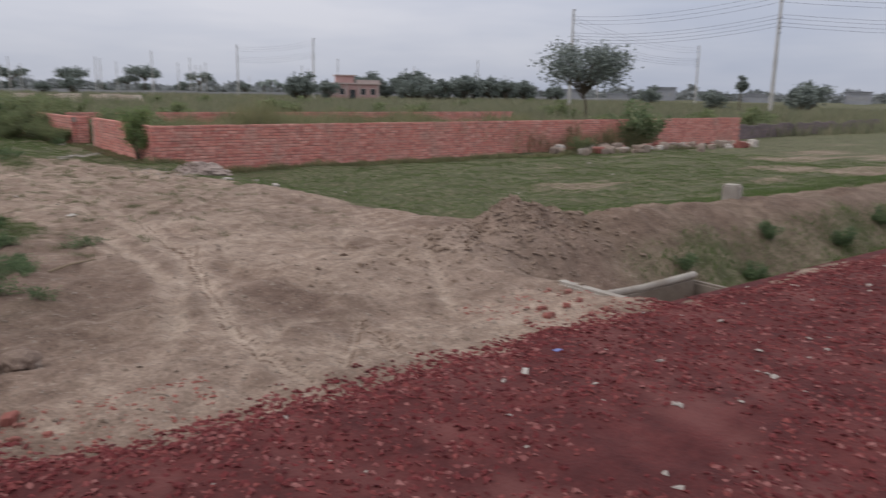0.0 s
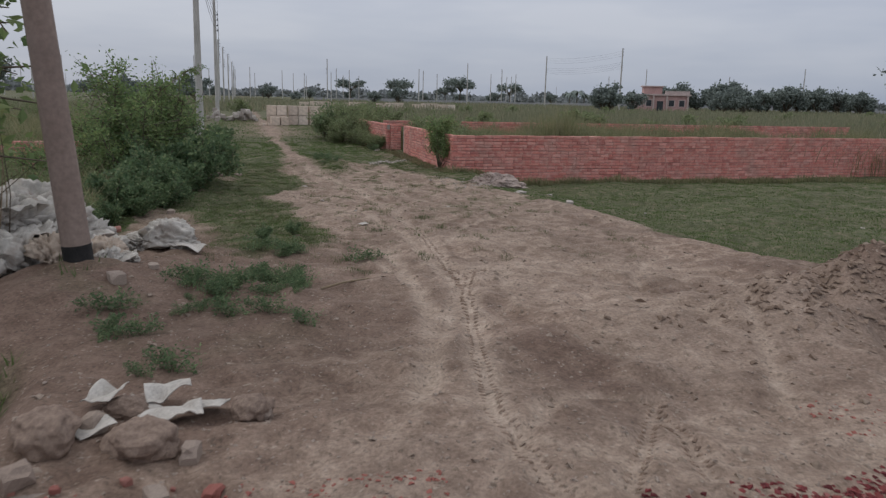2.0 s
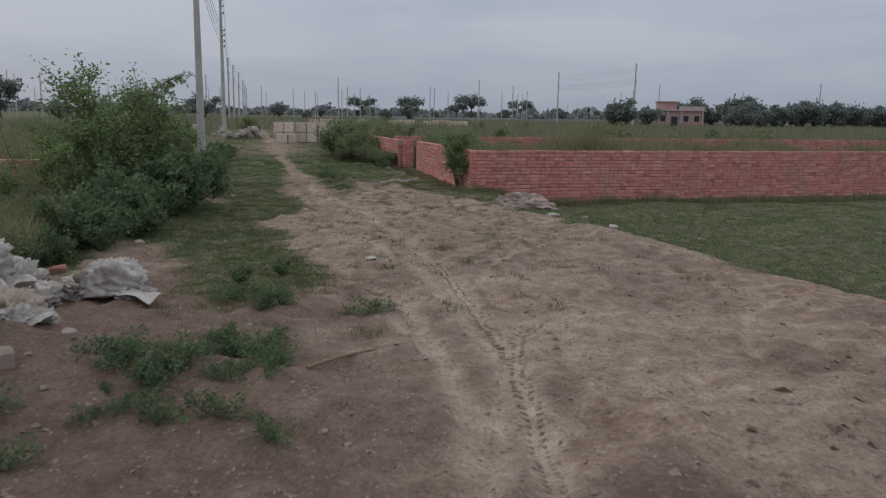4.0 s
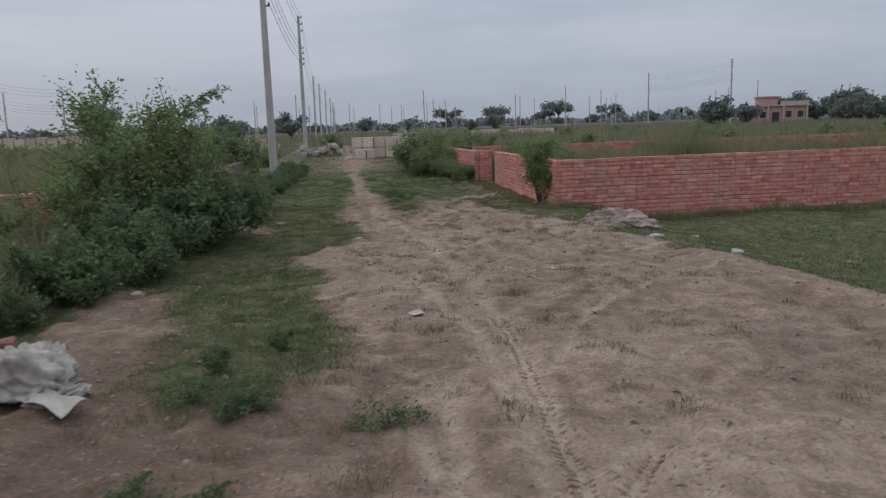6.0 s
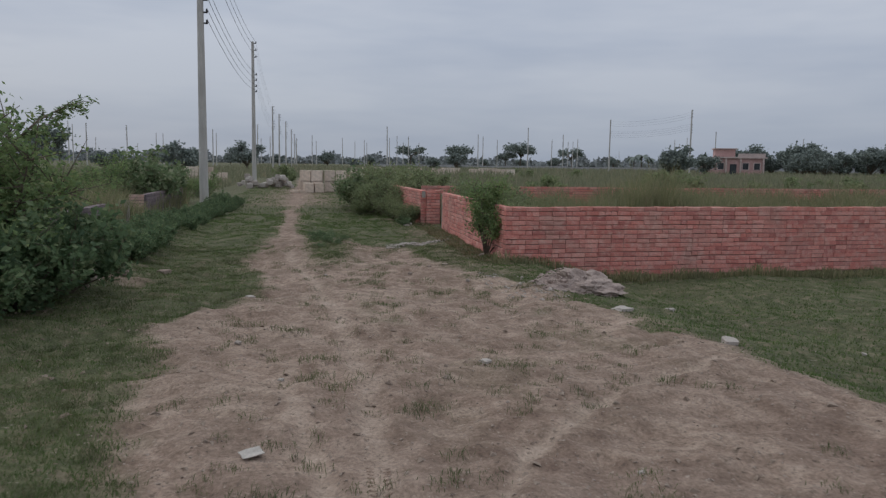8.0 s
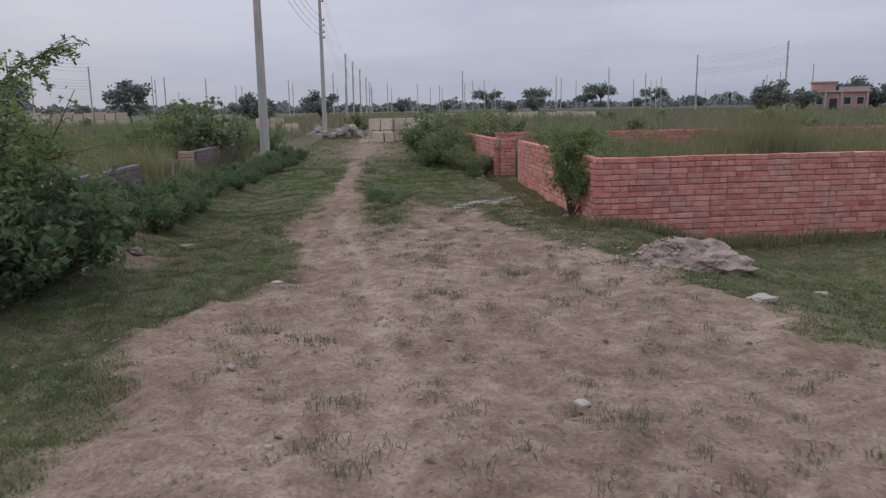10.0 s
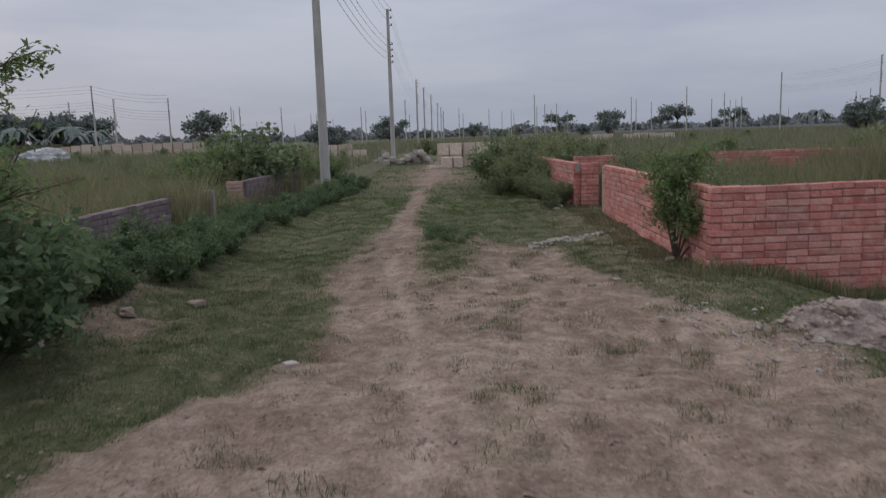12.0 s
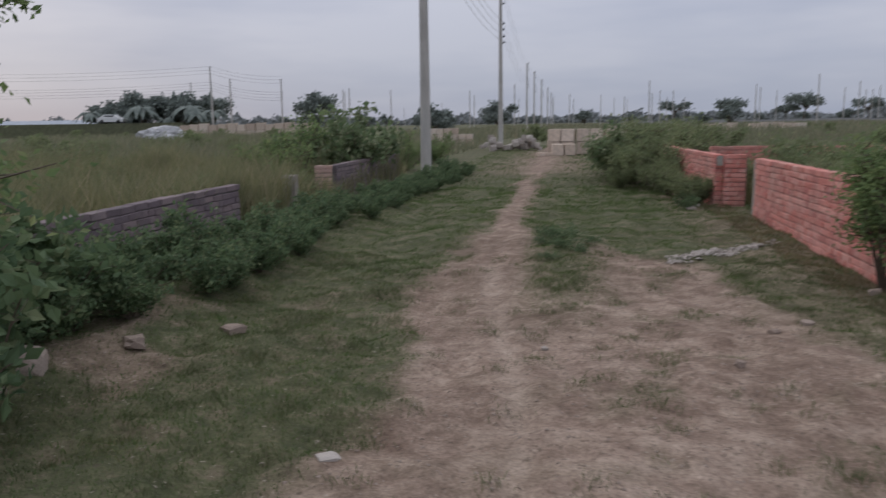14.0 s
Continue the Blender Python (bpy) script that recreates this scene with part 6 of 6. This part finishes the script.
bv = [bm.verts.new(p) for p in pts_] + [bm.verts.new((p[0], p[1], p[2] + 0.1)) for p in pts_]
for q_ in ((0, 1, 2, 3), (3, 2, 5, 4), (6, 9, 8, 7), (9, 10, 11, 8), (0, 6, 7, 1), (4, 5, 11, 10), (0, 3, 9, 6), (3, 4, 10, 9), (1, 7, 8, 2), (2, 8, 11, 5)):
    bm.faces.new([bv[i] for i in q_])
part("roof", bm, BLUE_SHEET, shed)
for x in (-6, -2, 2, 6):
    part("opening", boxed(x - 0.8, x + 0.8, -3.04, -2.96, 0.5, 1.6), WINDOW_DARK, shed)
car = thing("parked_car", "small white car parked beyond the field", "car")
bm = bmesh.new()
prof = [(-2.1, 0.3), (2.1, 0.3), (2.15, 0.75), (1.3, 0.92), (0.65, 1.42), (-1.0, 1.46), (-1.75, 0.98), (-2.15, 0.9)]
for s in (-0.85, 0.85):
    bm.faces.new([bm.verts.new((x, s * (1 if z < 1 else 0.85), z)) for x, z in (prof if s > 0 else prof)])
bm.verts.ensure_lookup_table()
for i in range(8):
    j = (i + 1) % 8
    bm.faces.new([bm.verts[i], bm.verts[j], bm.verts[8 + j], bm.verts[8 + i]])
bmesh.ops.recalc_face_normals(bm, faces=bm.faces)
part("body", bm, WHITE_PAINT, car)
for s in (-1, 1):
    part("side_window", boxed(-0.95, 0.62, s * 0.76 - 0.045, s * 0.76 + 0.045, 1.0, 1.32), WINDOW_DARK, car)
for x in (-1.35, 1.35):
    for s in (-0.78, 0.78):
        bm = bmesh.new()
        bmesh.ops.create_cone(bm, cap_ends=True, segments=16, radius1=0.32, radius2=0.32, depth=0.2, matrix=Matrix.Translation((x, s, 0.32)) @ Euler((radians(90), 0, 0)).to_matrix().to_4x4())
        part("wheel", bm, RUBBER, car)
place(car, -71.5, 126, 8, 1.0, 2.1)
bank = thing("field_bank", "low grassy bank under the parked car", "bank", kind="structure", at=(-72, 128, 0))
part("bank", boxed(-26, 14, -4, 6, -0.4, 2.15, bevel=0.5), FIELD_GRASS, bank)
for x, y, s, lab in ((-36.8, 80, 1.7, "pale tarpaulin thrown over a low heap"), (-40.5, 84, 1.4, "pale tarpaulin thrown over a low heap")):
    ob = crumpled("tarpaulin", lab, int(s * 10), x, y, s, 0.55, TARP, "covered heaps", 30, 0.25)
    ob["category"] = "tarpaulin"

far_wall = thing("far_boundary_wall", "pale low boundary wall across the far fields", "wall", kind="structure", at=(20, 236, 0), turn=-6)
for k in range(24):
    part("panel", boxed(10.0 * k, 10.0 * k + 9.9, -0.12, 0.12, -0.3, 1.15 + 0.1 * (k % 3)), GREY_PLASTER, far_wall)
for i in range(5):
    stone("brick_bit", "loose red brick by the weeds", "brick", -3.75 + 0.12 * i, 10.4 + 0.1 * (i % 2), 0.16, RED_RUBBLE, i, 0.5, 0.1, "loose bricks by the weeds", 1.5)
# ---- the edge of the land, haze painted into its colours ----
g = np.random.default_rng(201)
az = g.uniform(-1.35, 1.45, 30000)
rad = g.uniform(560, 700, 30000)
tall = 1.5 + 7.5 * vnoise(az * 100, az * 0, 1.2, 41) ** 2 + 3 * vnoise(az * 100, az * 0, 0.35, 42)
hz = tall * g.random(30000)
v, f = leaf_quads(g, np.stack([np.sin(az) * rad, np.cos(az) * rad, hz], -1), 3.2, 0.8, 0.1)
tagged(new("far_woods", quick_mesh("far_woods", v, f, LEAF_HORIZON)), "belt of haze-tinted trees along the horizon", "woods", kind="stuff")
for i in range(22):
    a, dist = radians(28 + i * 2.1 + (i * 7 % 3)), 430 + (i * 41 % 60)
    w_, h_ = 8 + (i * 13 % 9), 3.5 + (i * 29 % 5)
    b_ = thing("town_building", "low haze-tinted grey building on the skyline", "building", "skyline buildings")
    b_.matrix_basis = pose(math.sin(a) * dist, math.cos(a) * dist, -0.2, 0, 0, -math.degrees(a))
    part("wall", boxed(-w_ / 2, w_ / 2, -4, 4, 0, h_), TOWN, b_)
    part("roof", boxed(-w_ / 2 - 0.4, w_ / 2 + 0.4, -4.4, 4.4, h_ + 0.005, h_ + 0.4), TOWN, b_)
    for k in range(3):
        part("window", boxed(-w_ / 2 + w_ * (k + 0.5) / 3 - 0.8, -w_ / 2 + w_ * (k + 0.5) / 3 + 0.8, -4.08, -3.95, h_ * 0.35, h_ * 0.7), GREY_PLASTER, b_)
